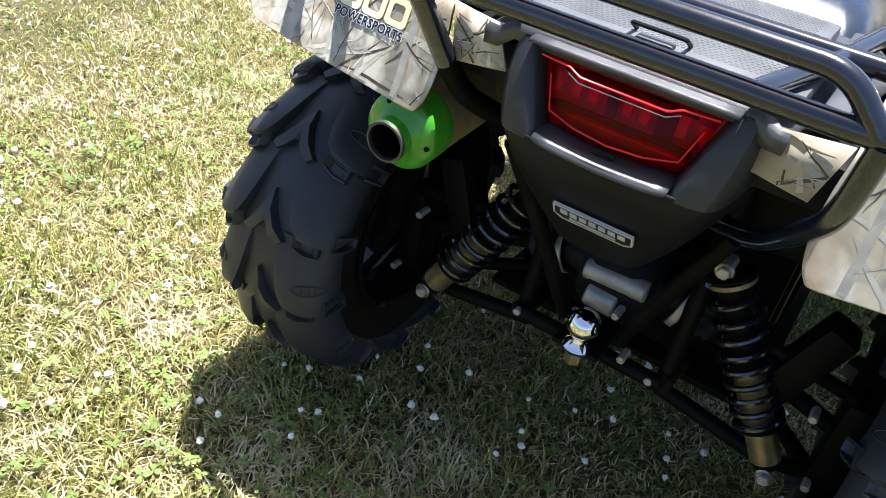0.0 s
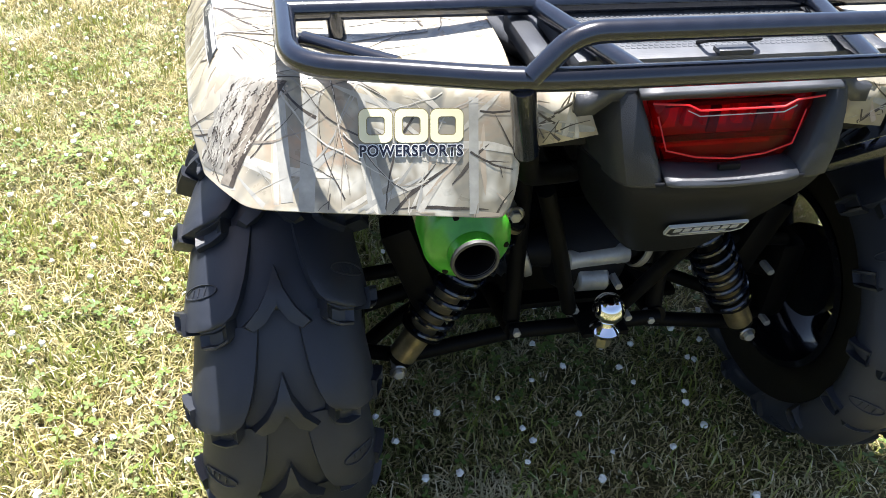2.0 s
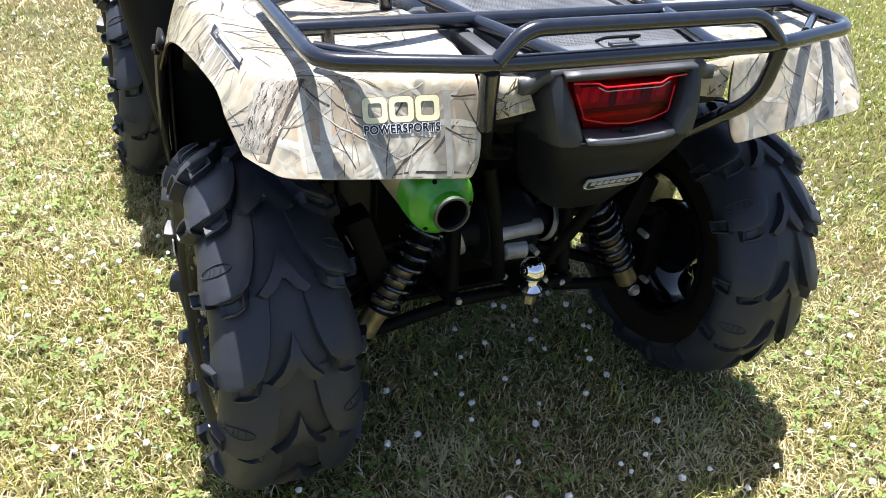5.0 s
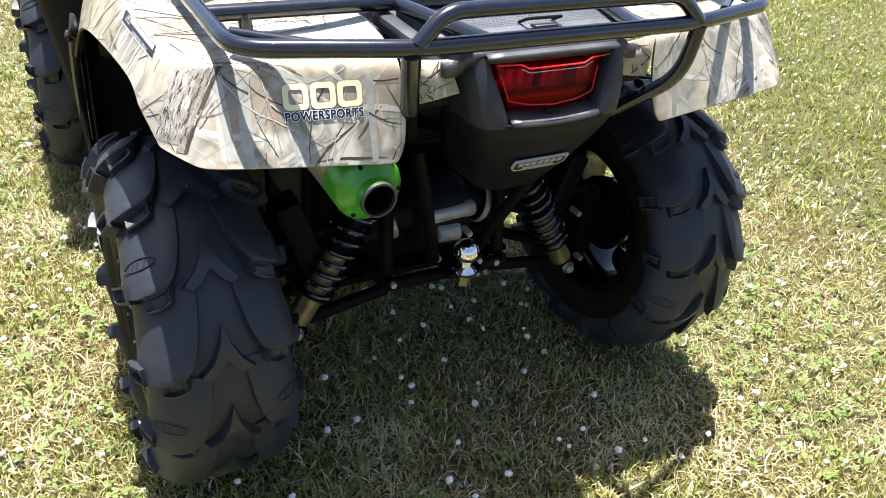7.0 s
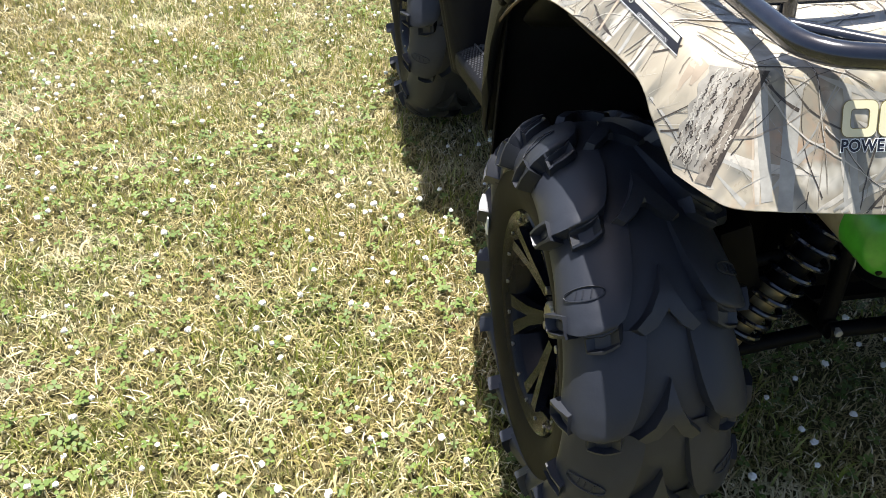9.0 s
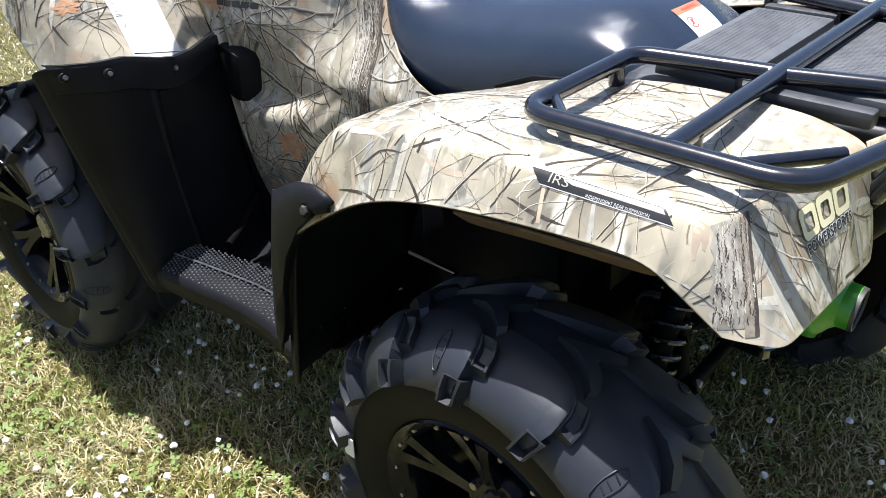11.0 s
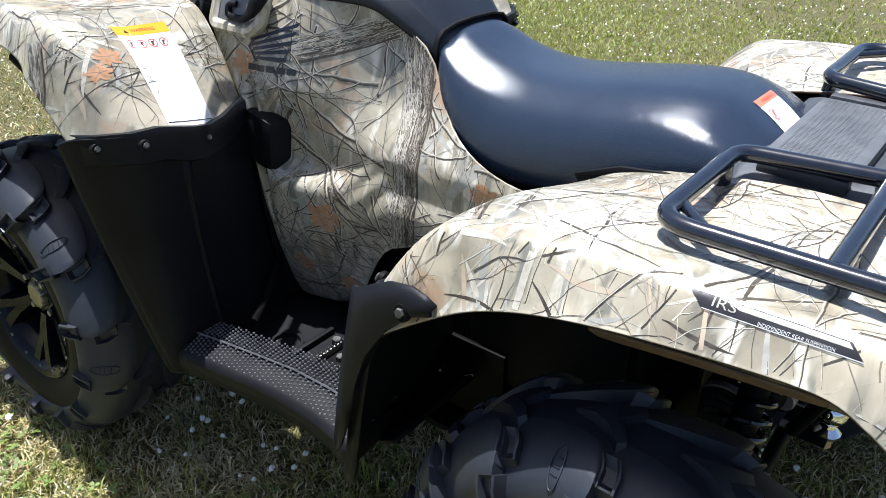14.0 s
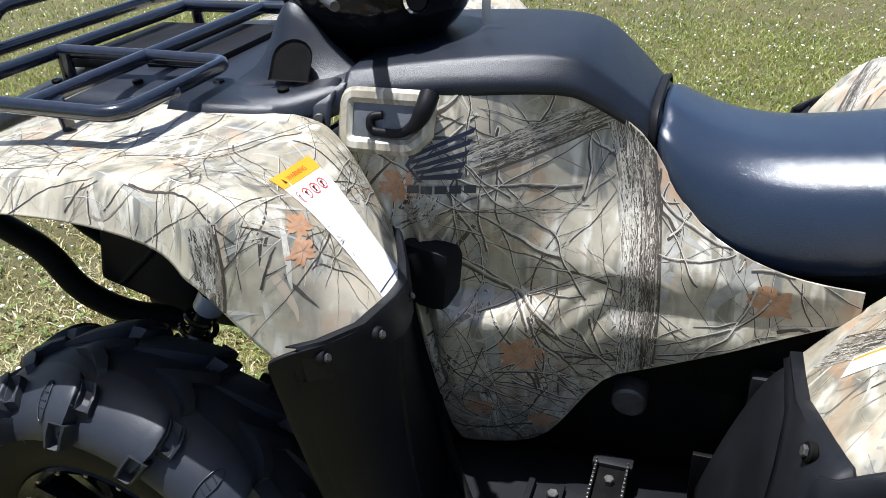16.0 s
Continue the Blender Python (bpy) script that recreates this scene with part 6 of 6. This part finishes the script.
def print_all():
    for s, side in ((-1, "left"), (1, "right")):
        i = 0 if s < 0 else 1
        few = 1.0 if s < 0 else 0.35
        # side panel: crossing twigs, one limb, one trunk, fallen leaves
        bm = bmesh.new()
        ob = panels[i]
        trunk(bm, ob, side, (0.655, 0.97), (0.60, 0.50), 0.058, 3, 3, 0.0002, 1)
        trunk(bm, ob, side, (0.85, 0.872), (0.61, 0.965), 0.046, 3, 5, 0.0003, -1)
        trunk(bm, ob, side, (0.93, 0.79), (0.90, 0.84), 0.05, 4, 6, 0.0003, 1)
        for u, v, sz in ((0.765, 0.57, 0.040), (0.84, 0.44, 0.028), (0.74, 0.41, 0.026), (0.79, 0.955, 0.03), (0.95, 0.84, 0.032), (0.42, 0.70, 0.034)):
            leaf(bm, ob, side, u, v, sz, u * 9, 5)
        for u0, v0, u1, v1, w in ((0.60, 0.50, 0.55, 0.80, 0.024), (0.80, 0.52, 0.86, 0.84, 0.020), (0.50, 0.68, 0.42, 0.77, 0.02), (0.92, 0.38, 0.88, 0.72, 0.022)):
            strip(bm, ob, side, [(u0 + (u1 - u0) * t, v0 + (v1 - v0) * t) for t in np.linspace(0, 1, 24)], [w] * 24, 4, 0.0002, 3)
        twigs(bm, ob, side, (0.36, 1.03, 0.36, 0.96), int(60 * few), 12, (0.0011, 0.0020), (0, 0, 0, 2), (0.06, 0.2))
        reeds(bm, ob, side, (0.36, 1.03, 0.36, 0.96), int(40 * few), 67)
        twigs(bm, ob, side, (0.36, 1.03, 0.36, 0.96), int(85 * few), 11, (0.0026, 0.0078), (0, 1, 1, 1, 2), (0.14, 0.42))
        twigs(bm, ob, side, (0.40, 1.00, 0.42, 0.94), int(26 * few), 15, (0.0050, 0.0095), (2, 2, 1), (0.22, 0.46))
        # Dense print below the ledge; its dark tones also deepen the shade there.
        twigs(bm, ob, side, (0.62, 0.93, 0.34, 0.62), int(46 * few), 14, (0.0016, 0.0046), (0, 0, 0, 1, 2), (0.08, 0.24))
        reeds(bm, ob, side, (0.62, 0.93, 0.34, 0.62), int(26 * few), 68, (0.004, 0.012), (0.06, 0.14), (1, 1, 4, 6, 0))
        print_panel(ob, bm, "printed twigs, bark and fallen leaves")
        # rear mudguard
        bm = bmesh.new()
        ob = fenders[i]
        trunk(bm, ob, "corner_" + side, (0.0, 0.85), (-0.006, 0.762), 0.046, 3, 9, 0.0002, s)
        for k, (x, w) in enumerate(((0.465, 0.012), (0.432, 0.016), (0.385, 0.008), (0.27, 0.010))):
            strip(bm, ob, "rear", [(s * (x + 0.02 * t * math.sin(k * 2.1)), 0.845 - 0.125 * t) for t in np.linspace(0, 1, 14)], [w] * 14, 4, 0.0003, 3)
        face = (s * 0.53 if s < 0 else 0.24, -0.24 if s < 0 else 0.53)
        more = max(few, 0.6)
        reeds(bm, ob, "rear", (*face, 0.72, 0.85), int(26 * more), 61)
        reeds(bm, ob, side, (-0.22, 0.35, 0.66, 0.87), int(30 * few), 62)
        reeds(bm, ob, "top", (*face, -0.22, 0.33), int(60 * more), 63, (0.004, 0.011), (0.06, 0.18))
        twigs(bm, ob, "rear", (*face, 0.72, 0.85), int(18 * more), 21, (0.0010, 0.0036), (0, 0, 0, 1, 2), (0.06, 0.22))
        twigs(bm, ob, side, (-0.22, 0.37, 0.64, 0.87), int(56 * few), 22, (0.0010, 0.0032), (0, 0, 0, 1, 2), (0.07, 0.22), 2.1)
        # Paler twig colours on top imitate print washed out by the sun.
        twigs(bm, ob, "top", (*face, -0.22, 0.33), int(80 * more), 23, (0.0014, 0.0046), (0, 1, 1, 2, 2, 4, 4), (0.08, 0.32))
        trunk(bm, ob, "top", (s * 0.28, 0.345), (s * 0.53, 0.235), 0.038, 3, 17, 0.0002, -1)
        print_panel(ob, bm, "printed twigs and bark on the mudguard")
        bm = bmesh.new()
        tab = (s * 0.24 if s < 0 else 0.165, -0.165 if s < 0 else 0.24, 0.78, 0.85)
        reeds(bm, tabs[i], "rear", tab, 6, 71)
        twigs(bm, tabs[i], "rear", tab, 9, 72, (0.0010, 0.0032), (0, 0, 1, 2), (0.04, 0.12))
        print_panel(tabs[i], bm, "printed twigs")
        # front mudguard
        bm = bmesh.new()
        ob = front_fenders[i]
        trunk(bm, ob, side, (1.04, 0.93), (1.03, 0.83), 0.035, 3, 13, 0.0002, 1)
        face = (s * 0.60 if s < 0 else 0.29, -0.29 if s < 0 else 0.60)
        reeds(bm, ob, "slope", (*face, 0.90, 1.06), int(26 * few), 64)
        reeds(bm, ob, "top", (*face, 1.04, 1.6), int(50 * few), 65)
        reeds(bm, ob, side, (0.95, 1.5, 0.82, 0.94), int(24 * few), 66)
        twigs(bm, ob, "slope", (*face, 0.90, 1.06), int(44 * few), 31, (0.0011, 0.0040), (0, 0, 1, 1, 2), (0.07, 0.22))
        twigs(bm, ob, "top", (*face, 1.04, 1.6), int(90 * few), 32, (0.0010, 0.0034), (0, 0, 1, 2), (0.07, 0.26))
        twigs(bm, ob, side, (0.95, 1.5, 0.82, 0.94), int(50 * few), 33, (0.0010, 0.0032), (0, 0, 1, 2), (0.06, 0.16), 1.8)
        leaf(bm, ob, "slope", s * 0.52, 0.985, 0.03, 0.4, 5)
        leaf(bm, ob, "slope", s * 0.55, 0.95, 0.026, 1.4, 5)
        print_panel(ob, bm, "printed twigs on the mudguard")


print_all()


def stick(name, shapes, ob, m, mat, parent, label="", lift=0.0020, cut=0.012):
    """Flat outlines (lists of x, y) laid on a panel along the pose's z axis."""
    bm = bmesh.new()
    d = -(m.to_3x3() @ Vector((0, 0, 1)))
    for ring in shapes:
        dense = []
        for k, a in enumerate(ring):
            b = ring[(k + 1) % len(ring)]
            n = max(1, int(math.dist(a, b) / cut))
            dense += [(a[0] + (b[0] - a[0]) * i / n, a[1] + (b[1] - a[1]) * i / n) for i in range(n)]
        f = bm.faces.new([bm.verts.new((x, y, 0)) for x, y in dense])
    bmesh.ops.triangulate(bm, faces=bm.faces[:])
    for _ in range(2):
        long_ = [e for e in bm.edges if e.calc_length() > cut]
        if long_:
            bmesh.ops.subdivide_edges(bm, edges=long_, cuts=1)
            bmesh.ops.triangulate(bm, faces=[f for f in bm.faces if len(f.verts) > 3])
    lay(bm, ob, m, d, lift)
    return part(name, bm, mat, parent, label, 60)


def lay(bm, ob, m, d, lift):
    for v in bm.verts:
        p = m @ v.co
        hit = skin(ob, p - d * 0.12, d, 0.1)
        v.co = hit[0] - d * lift * 0.5 if hit else p - d * lift


def lettering(name, text, size, ob, m, mat, parent, label="", lift=0.0028, stretch=1.0, bold=0.0, gap=1.0):
    made = words(name, text, size, Matrix.Diagonal((stretch, 1, 1, 1)), mat, parent, label, 0.0, 1.0, bold, gap)
    bm = bmesh.new()
    bm.from_mesh(made.data)
    bmesh.ops.triangulate(bm, faces=bm.faces[:])
    for _ in range(2):
        far = [e for e in bm.edges if e.calc_length() > 0.005]
        if far:
            bmesh.ops.subdivide_edges(bm, edges=far, cuts=1)
            bmesh.ops.triangulate(bm, faces=[f for f in bm.faces if len(f.verts) > 3])
    lay(bm, ob, m, -(m.to_3x3() @ Vector((0, 0, 1))), lift)
    bm.to_mesh(made.data)
    bm.free()
    return made


def rect(x, y, w, h):
    return [(x - w / 2, y - h / 2), (x + w / 2, y - h / 2), (x + w / 2, y + h / 2), (x - w / 2, y + h / 2)]


def arc_ring(x, y, r, w, a0=0.0, a1=2 * math.pi, n=20):
    """A thin ring as a run of small quads."""
    out = []
    for i in range(n):
        p, q = a0 + (a1 - a0) * i / n, a0 + (a1 - a0) * (i + 1) / n
        out.append([(x + r * math.cos(p), y + r * math.sin(p)), (x + r * math.cos(q), y + r * math.sin(q)), (x + (r - w) * math.cos(q), y + (r - w) * math.sin(q)), (x + (r - w) * math.cos(p), y + (r - w) * math.sin(p))])
    return out


def round_ring(x, y, half, corner, inner, inner_corner, n=5):
    """A square ring with rounded corners as a run of small quads."""
    def loop(h, r):
        return [(x + sx * (h - r) + r * math.cos(a0 + math.pi / 2 * k / n), y + sy * (h - r) + r * math.sin(a0 + math.pi / 2 * k / n)) for sx, sy, a0 in ((1, 1, 0), (-1, 1, math.pi / 2), (-1, -1, math.pi), (1, -1, 1.5 * math.pi)) for k in range(n + 1)]
    a, b = loop(half, corner), loop(inner, inner_corner)
    return [[a[k], a[(k + 1) % len(a)], b[(k + 1) % len(a)], b[k]] for k in range(len(a))]


def stickers():
    ob = fenders[0]
    # dealer mark on the rear face: cream blocks over a dark bar
    m = facing((-0.334, -0.272, 0.789), (1, -0.10, 0.0), (0, 0.55, 1))
    for x in (-0.0365, 0.0, 0.0365):
        stick("sticker_edge", round_ring(x, 0.017, 0.0178, 0.0080, 0.0086, 0.003), ob, m, OCHRE, ob, "thin ochre outline", 0.0024, 0.02)
        stick("dealer_sticker", round_ring(x, 0.017, 0.0170, 0.0072, 0.0094, 0.0038), ob, m, CREAM, ob, "cream block of a dealer sticker", 0.0030, 0.02)
    for mat, bold, lift in ((WHITE, 0.0013, 0.0026), (NAVY, 0.00042, 0.0034)):
        lettering("sticker_text" if mat is NAVY else "text_halo", "POWERSPORTS", 0.0160, ob, m @ Matrix.Translation((0.0, -0.0088, 0)), mat, ob, "bold dark blue capital letters" if mat is NAVY else "white outline of the letters", lift, 0.93, bold, 1.06)
    # suspension sticker along the side crease
    m = facing((-0.538, -0.121, 0.8655), (0, -1, 0.03), (0.62, 0, 0.8))
    stick("side_sticker", [[(-0.080, 0.0065), (0.066, 0.0060), (0.080, -0.0085), (-0.064, -0.0085)]], ob, m, INK, ob, "black sticker with a silver border", 0.0026, 0.005)
    stick("sticker_band", [[(-0.048, 0.0055), (0.064, 0.0050), (0.069, -0.0005), (-0.030, -0.0002)]], ob, m, SHADE, ob, "grey upper band", 0.0032, 0.005)
    stick("sticker_border", [[(-0.080, 0.0075), (0.068, 0.0070), (0.065, 0.0060), (-0.077, 0.0065)], [(-0.064, -0.0085), (0.080, -0.0085), (0.081, -0.0094), (-0.064, -0.0094)]], ob, m, SILVER, ob, "", 0.0036, 0.005)
    lettering("sticker_text", "IRS", 0.0145, ob, m @ Matrix.Translation((-0.045, 0.0, 0)), SHADE, ob, "silver-grey capital letters", 0.0040, 1.3)
    lettering("sticker_text", "INDEPENDENT REAR SUSPENSION", 0.0052, ob, m @ Matrix.Translation((0.022, -0.0065, 0)), SILVER, ob, "small silver capitals", 0.0040, 0.85)
    # small warning sticker on the mudguard's front slope
    m = facing((-0.395, 0.302, 0.737), (-0.55, -0.45, 0.70), (0.60, -0.55, 0.55))
    stick("warning_sticker", [rect(0, 0, 0.086, 0.034)], ob, m, WHITE, ob, "white warning sticker with an orange stripe", 0.0018)
    stick("sticker_stripe", [rect(0, 0.011, 0.078, 0.0045)], ob, m, ORANGE, ob, "", 0.0024)
    # warning label on the front mudguard
    ob = front_fenders[0]
    m = facing((-0.424, 0.962, 0.858), (1, 0.02, -0.08), (0.22, 0.68, 0.72))
    stick("warning_label", [rect(0.003, -0.006, 0.110, 0.204)], ob, m, WHITE, ob, "tall white warning label with an orange head", 0.0020)
    stick("label_head", [rect(0.003, 0.085, 0.110, 0.022)], ob, m, ORANGE, ob, "orange label head", 0.0026)
    lettering("label_text", "WARNING", 0.0105, ob, m @ Matrix.Translation((0.008, 0.0845, 0)), REDPRINT, ob, "dark red capitals", 0.0032, 0.95)
    stick("label_triangle", [[(-0.031, 0.0805), (-0.022, 0.0805), (-0.0265, 0.0890)]], ob, m, INK, ob, "", 0.0032)
    rings = []
    for k in range(4):
        rings += arc_ring(-0.033 + 0.022 * k, 0.055, 0.0088, 0.0016)
        rings.append([(-0.033 + 0.022 * k - 0.006, 0.0490), (-0.033 + 0.022 * k - 0.0052, 0.0483), (-0.033 + 0.022 * k + 0.006, 0.0610), (-0.033 + 0.022 * k + 0.0052, 0.0617)])
    stick("label_signs", rings, ob, m, REDPRINT, ob, "red ringed signs", 0.0030)
    stick("label_marks", [r for k in range(4) for r in (rect(-0.033 + 0.022 * k, 0.057, 0.006, 0.0035), rect(-0.034 + 0.022 * k, 0.0525, 0.0035, 0.005))], ob, m, INK, ob, "", 0.0028)
    lines = []
    rnd = random.Random(4)
    for k in range(0, 17, 5):
        w = rnd.uniform(0.006, 0.010)
        lines.append(rect(-0.044 + w / 2, 0.034 - 0.0064 * k, w, 0.0008))
    stick("label_lines", lines, ob, m, SILVER, ob, "unreadable small print", 0.0028)
    stick("label_rule", [rect(0.003, -0.098, 0.104, 0.0014)], ob, m, INK, ob, "", 0.0030)
    # wing mark and name bar on the side panel
    ob = panels[0]
    m = facing((-0.25, 0.882, 0.868), (0, -1, 0), (0.05, 0, 1))
    feathers = []
    for k in range(5):
        lo = 0.032 - 0.0035 * (4 - k)
        feathers.append([(-0.050 + 0.004 * (4 - k), -0.016 + 0.0072 * k), (lo + 0.004, -0.016 + 0.0158 * k), (lo + 0.0075, -0.0075 + 0.0158 * k), (-0.052 + 0.004 * (4 - k), -0.011 + 0.0072 * k)])
    feathers.append([(-0.056, 0.004), (-0.046, 0.020), (-0.040, 0.018), (-0.050, 0.002), (-0.030, -0.020), (-0.036, -0.020)])
    stick("wing_mark", feathers, ob, m, NAVY, ob, "dark blue feathered wing mark", 0.0060)
    stick("name_bar", [rect(-0.044 + 0.020 * k, -0.0315, 0.0165, 0.0115) for k in range(5)], ob, m, INK, ob, "black name bar", 0.0060)
    # seat warning
    st = next(o for o in atv.children if o.name == "seat")
    m = facing((0.006, 0.058, 0.872), (1, -0.02, 0), (0, 0.70, 0.71))
    stick("warning_sticker", [rect(0, 0, 0.076, 0.062)], st, m, WHITE, st, "white seat warning sticker", 0.0014)
    stick("sticker_head", [rect(0, 0.0245, 0.076, 0.013)], st, m, BRICK, st, "brick-red sticker head", 0.0020)
    lettering("sticker_text", "WARNING", 0.0095, st, m @ Matrix.Translation((0.004, 0.0240, 0)), REDPRINT, st, "red capitals", 0.0026)
    stick("sticker_sign", arc_ring(-0.022, -0.001, 0.0105, 0.0016) + [[(-0.0295, -0.0075), (-0.028, -0.009), (-0.0145, 0.0055), (-0.016, 0.007)], rect(-0.022, 0.0, 0.004, 0.010)], st, m, REDPRINT, st, "red ringed sign", 0.0024)


stickers()


# ---- lawn cover ----
def depth_in(p, box_, soft):
    """0 at the border of a patch and outside it, 1 from a soft margin inwards."""
    x0, x1, y0, y1 = box_
    d = np.minimum(np.minimum(p[:, 0] - x0, x1 - p[:, 0]), np.minimum(p[:, 1] - y0, y1 - p[:, 1]))
    return np.clip(d / soft, 0, 1)


def patch_points(rng, count, box_, hole=None, soft=0.9):
    """Points over a patch that thin out softly at its border and where a denser patch lies."""
    x0, x1, y0, y1 = box_
    p = rng.uniform((x0, y0), (x1, y1), (count, 2))
    p = p[rng.uniform(0, 1, len(p)) < depth_in(p, box_, soft)]
    if hole is not None:
        p = p[rng.uniform(0, 1, len(p)) > depth_in(p, hole, soft)]
    return p


def mesh_from(name, verts, faces, mat):
    me = bpy.data.meshes.new(name)
    me.from_pydata(verts, [], faces)
    me.materials.append(mat)
    return me


def blades(name, pts, rng, tall, wide, lying=(0.2, 1.1), mat=None):
    n = len(pts)
    ang, lean = rng.uniform(0, 2 * math.pi, n), rng.uniform(*lying, n)
    h = tall * rng.uniform(0.45, 1.15, n)
    w = wide * rng.uniform(0.7, 1.3, n)
    head = rng.uniform(0, 2 * math.pi, n)
    dx, dy = np.cos(head), np.sin(head)
    sx, sy = np.cos(ang) * w, np.sin(ang) * w
    v = np.empty((n, 5, 3))
    for k, (t, up, side) in enumerate(((0, 0, -1), (0, 0, 1), (0.45, 0.62, -0.8), (0.45, 0.62, 0.8), (1, 1, 0))):
        bend = lean * h * t ** 1.4
        v[:, k, 0] = pts[:, 0] + dx * bend + sx * side
        v[:, k, 1] = pts[:, 1] + dy * bend + sy * side
        v[:, k, 2] = h * up * np.maximum(1 - 0.25 * lean * t, 0.35) - 0.002
    b = np.arange(n)[:, None] * 5
    me = bpy.data.meshes.new(name)
    me.vertices.add(n * 5)
    me.vertices.foreach_set("co", v.ravel())
    tri = np.concatenate([b + np.array([[0, 1, 3]]), b + np.array([[0, 3, 2]]), b + np.array([[2, 3, 4]])], 0).astype(np.int32)
    me.loops.add(tri.size)
    me.loops.foreach_set("vertex_index", tri.ravel())
    me.polygons.add(len(tri))
    me.polygons.foreach_set("loop_start", np.arange(len(tri), dtype=np.int32) * 3)
    me.update(calc_edges=True)
    me.materials.append(mat or GRASS)
    return me


def cover():
    rng = np.random.default_rng(5)
    near, mid, far = (-2.3, 1.7, -1.5, 2.7), (-3.8, 4.8, -2.4, 5.2), (-6, 10, -4, 10)
    tagged(new("grass", blades("grass", patch_points(rng, 330000, near), rng, 0.027, 0.0019, (0.2, 1.7))), "short mown grass blades, green and dry straw", "grass", kind="stuff")
    p = patch_points(rng, 260000, mid, near)
    lush = p[:, 0] + rng.uniform(-0.5, 0.5, len(p)) > 1.6
    tagged(new("grass", blades("grass", p[~lush], rng, 0.028, 0.0031, (0.2, 1.5))), "short mown grass blades, green and dry straw", "grass", kind="stuff")
    tagged(new("grass", blades("grass", p[lush], rng, 0.032, 0.0031, (0.2, 1.3), FAR_GRASS)), "short mown yellow-green grass blades", "grass", kind="stuff")
    tagged(new("grass", blades("grass", patch_points(rng, 120000, far, mid), rng, 0.040, 0.005, (0.2, 1.4), FAR_GRASS)), "short mown grass blades, green and dry straw", "grass", kind="stuff")
    tagged(new("dry_thatch", blades("dry_thatch", patch_points(rng, 80000, near), rng, 0.026, 0.0016, (1.4, 2.6))), "dry cut grass lying in the lawn", "dry grass", kind="stuff")
    p = patch_points(rng, 60000, near)
    p = p[np.array([noise.noise((x * 5.0, y * 5.0, 9.0)) for x, y in p]) + rng.uniform(-0.25, 0.25, len(p)) > 0.12]
    tagged(new("long_grass", blades("long_grass", p, rng, 0.058, 0.0019, (0.1, 0.9), FAR_GRASS)), "taller green tufts of grass in the lawn", "grass", kind="stuff")
    # clover: three leaflets on a stalk
    p = np.concatenate([patch_points(rng, 17000, near), patch_points(rng, 11000, mid, near)])
    keep = np.array([noise.noise((x * 1.6, y * 1.6, 4.0)) for x, y in p]) + rng.uniform(-0.35, 0.35, len(p)) > -0.05
    verts, faces = [], []
    for x, y in p[keep]:
        z, a, r = rng.uniform(0.015, 0.036), rng.uniform(0, 6.28), rng.uniform(0.006, 0.011)
        tx, ty = rng.uniform(-0.35, 0.35, 2)
        for k in range(3):
            c, b = a + k * 2.094, len(verts)
            ring = [(0.0, 0.0), (0.55, -0.45), (1.15, -0.38), (1.25, 0.0), (1.15, 0.38), (0.55, 0.45)]
            for u, w in ring:
                px, py = r * (u * math.cos(c) - w * math.sin(c)), r * (u * math.sin(c) + w * math.cos(c))
                verts.append((x + px, y + py, z + px * tx + py * ty + 0.12 * r * abs(w)))
            faces.append([b + i for i in range(6)])
    tagged(new("clover_leaves", mesh_from("clover_leaves", verts, faces, CLOVER)), "green three-lobed clover leaves in the lawn", "clover", kind="stuff")
    # clover blooms: small ragged balls on stalks
    balls = []
    for level in (2, 1):
        bm = bmesh.new()
        bmesh.ops.create_icosphere(bm, subdivisions=level, radius=1.0)
        bm.verts.ensure_lookup_table()
        balls.append((np.array([v.co[:] for v in bm.verts]), [[v.index for v in f.verts] for f in bm.faces]))
        bm.free()
    verts, faces = [], []
    for patch, (ball, tri) in ((patch_points(rng, 1500, near), balls[0]), (patch_points(rng, 3000, mid, near), balls[1]), (patch_points(rng, 7500, far, mid), balls[1])):
        for x, y in patch:
            r, z = rng.uniform(0.0046, 0.0084), rng.uniform(0.026, 0.048)
            b = len(verts)
            rough = rng.uniform(0.66, 1.18, (len(ball), 1))
            verts += (ball * rough * (r, r, r * 0.85) + (x, y, z)).tolist()
            faces += [[b + i for i in f] for f in tri]
    me = mesh_from("clover_blooms", verts, faces, BLOOM)
    tagged(new("clover_blooms", me), "small white clover blooms scattered over the lawn", "clover flower", kind="stuff")


cover()
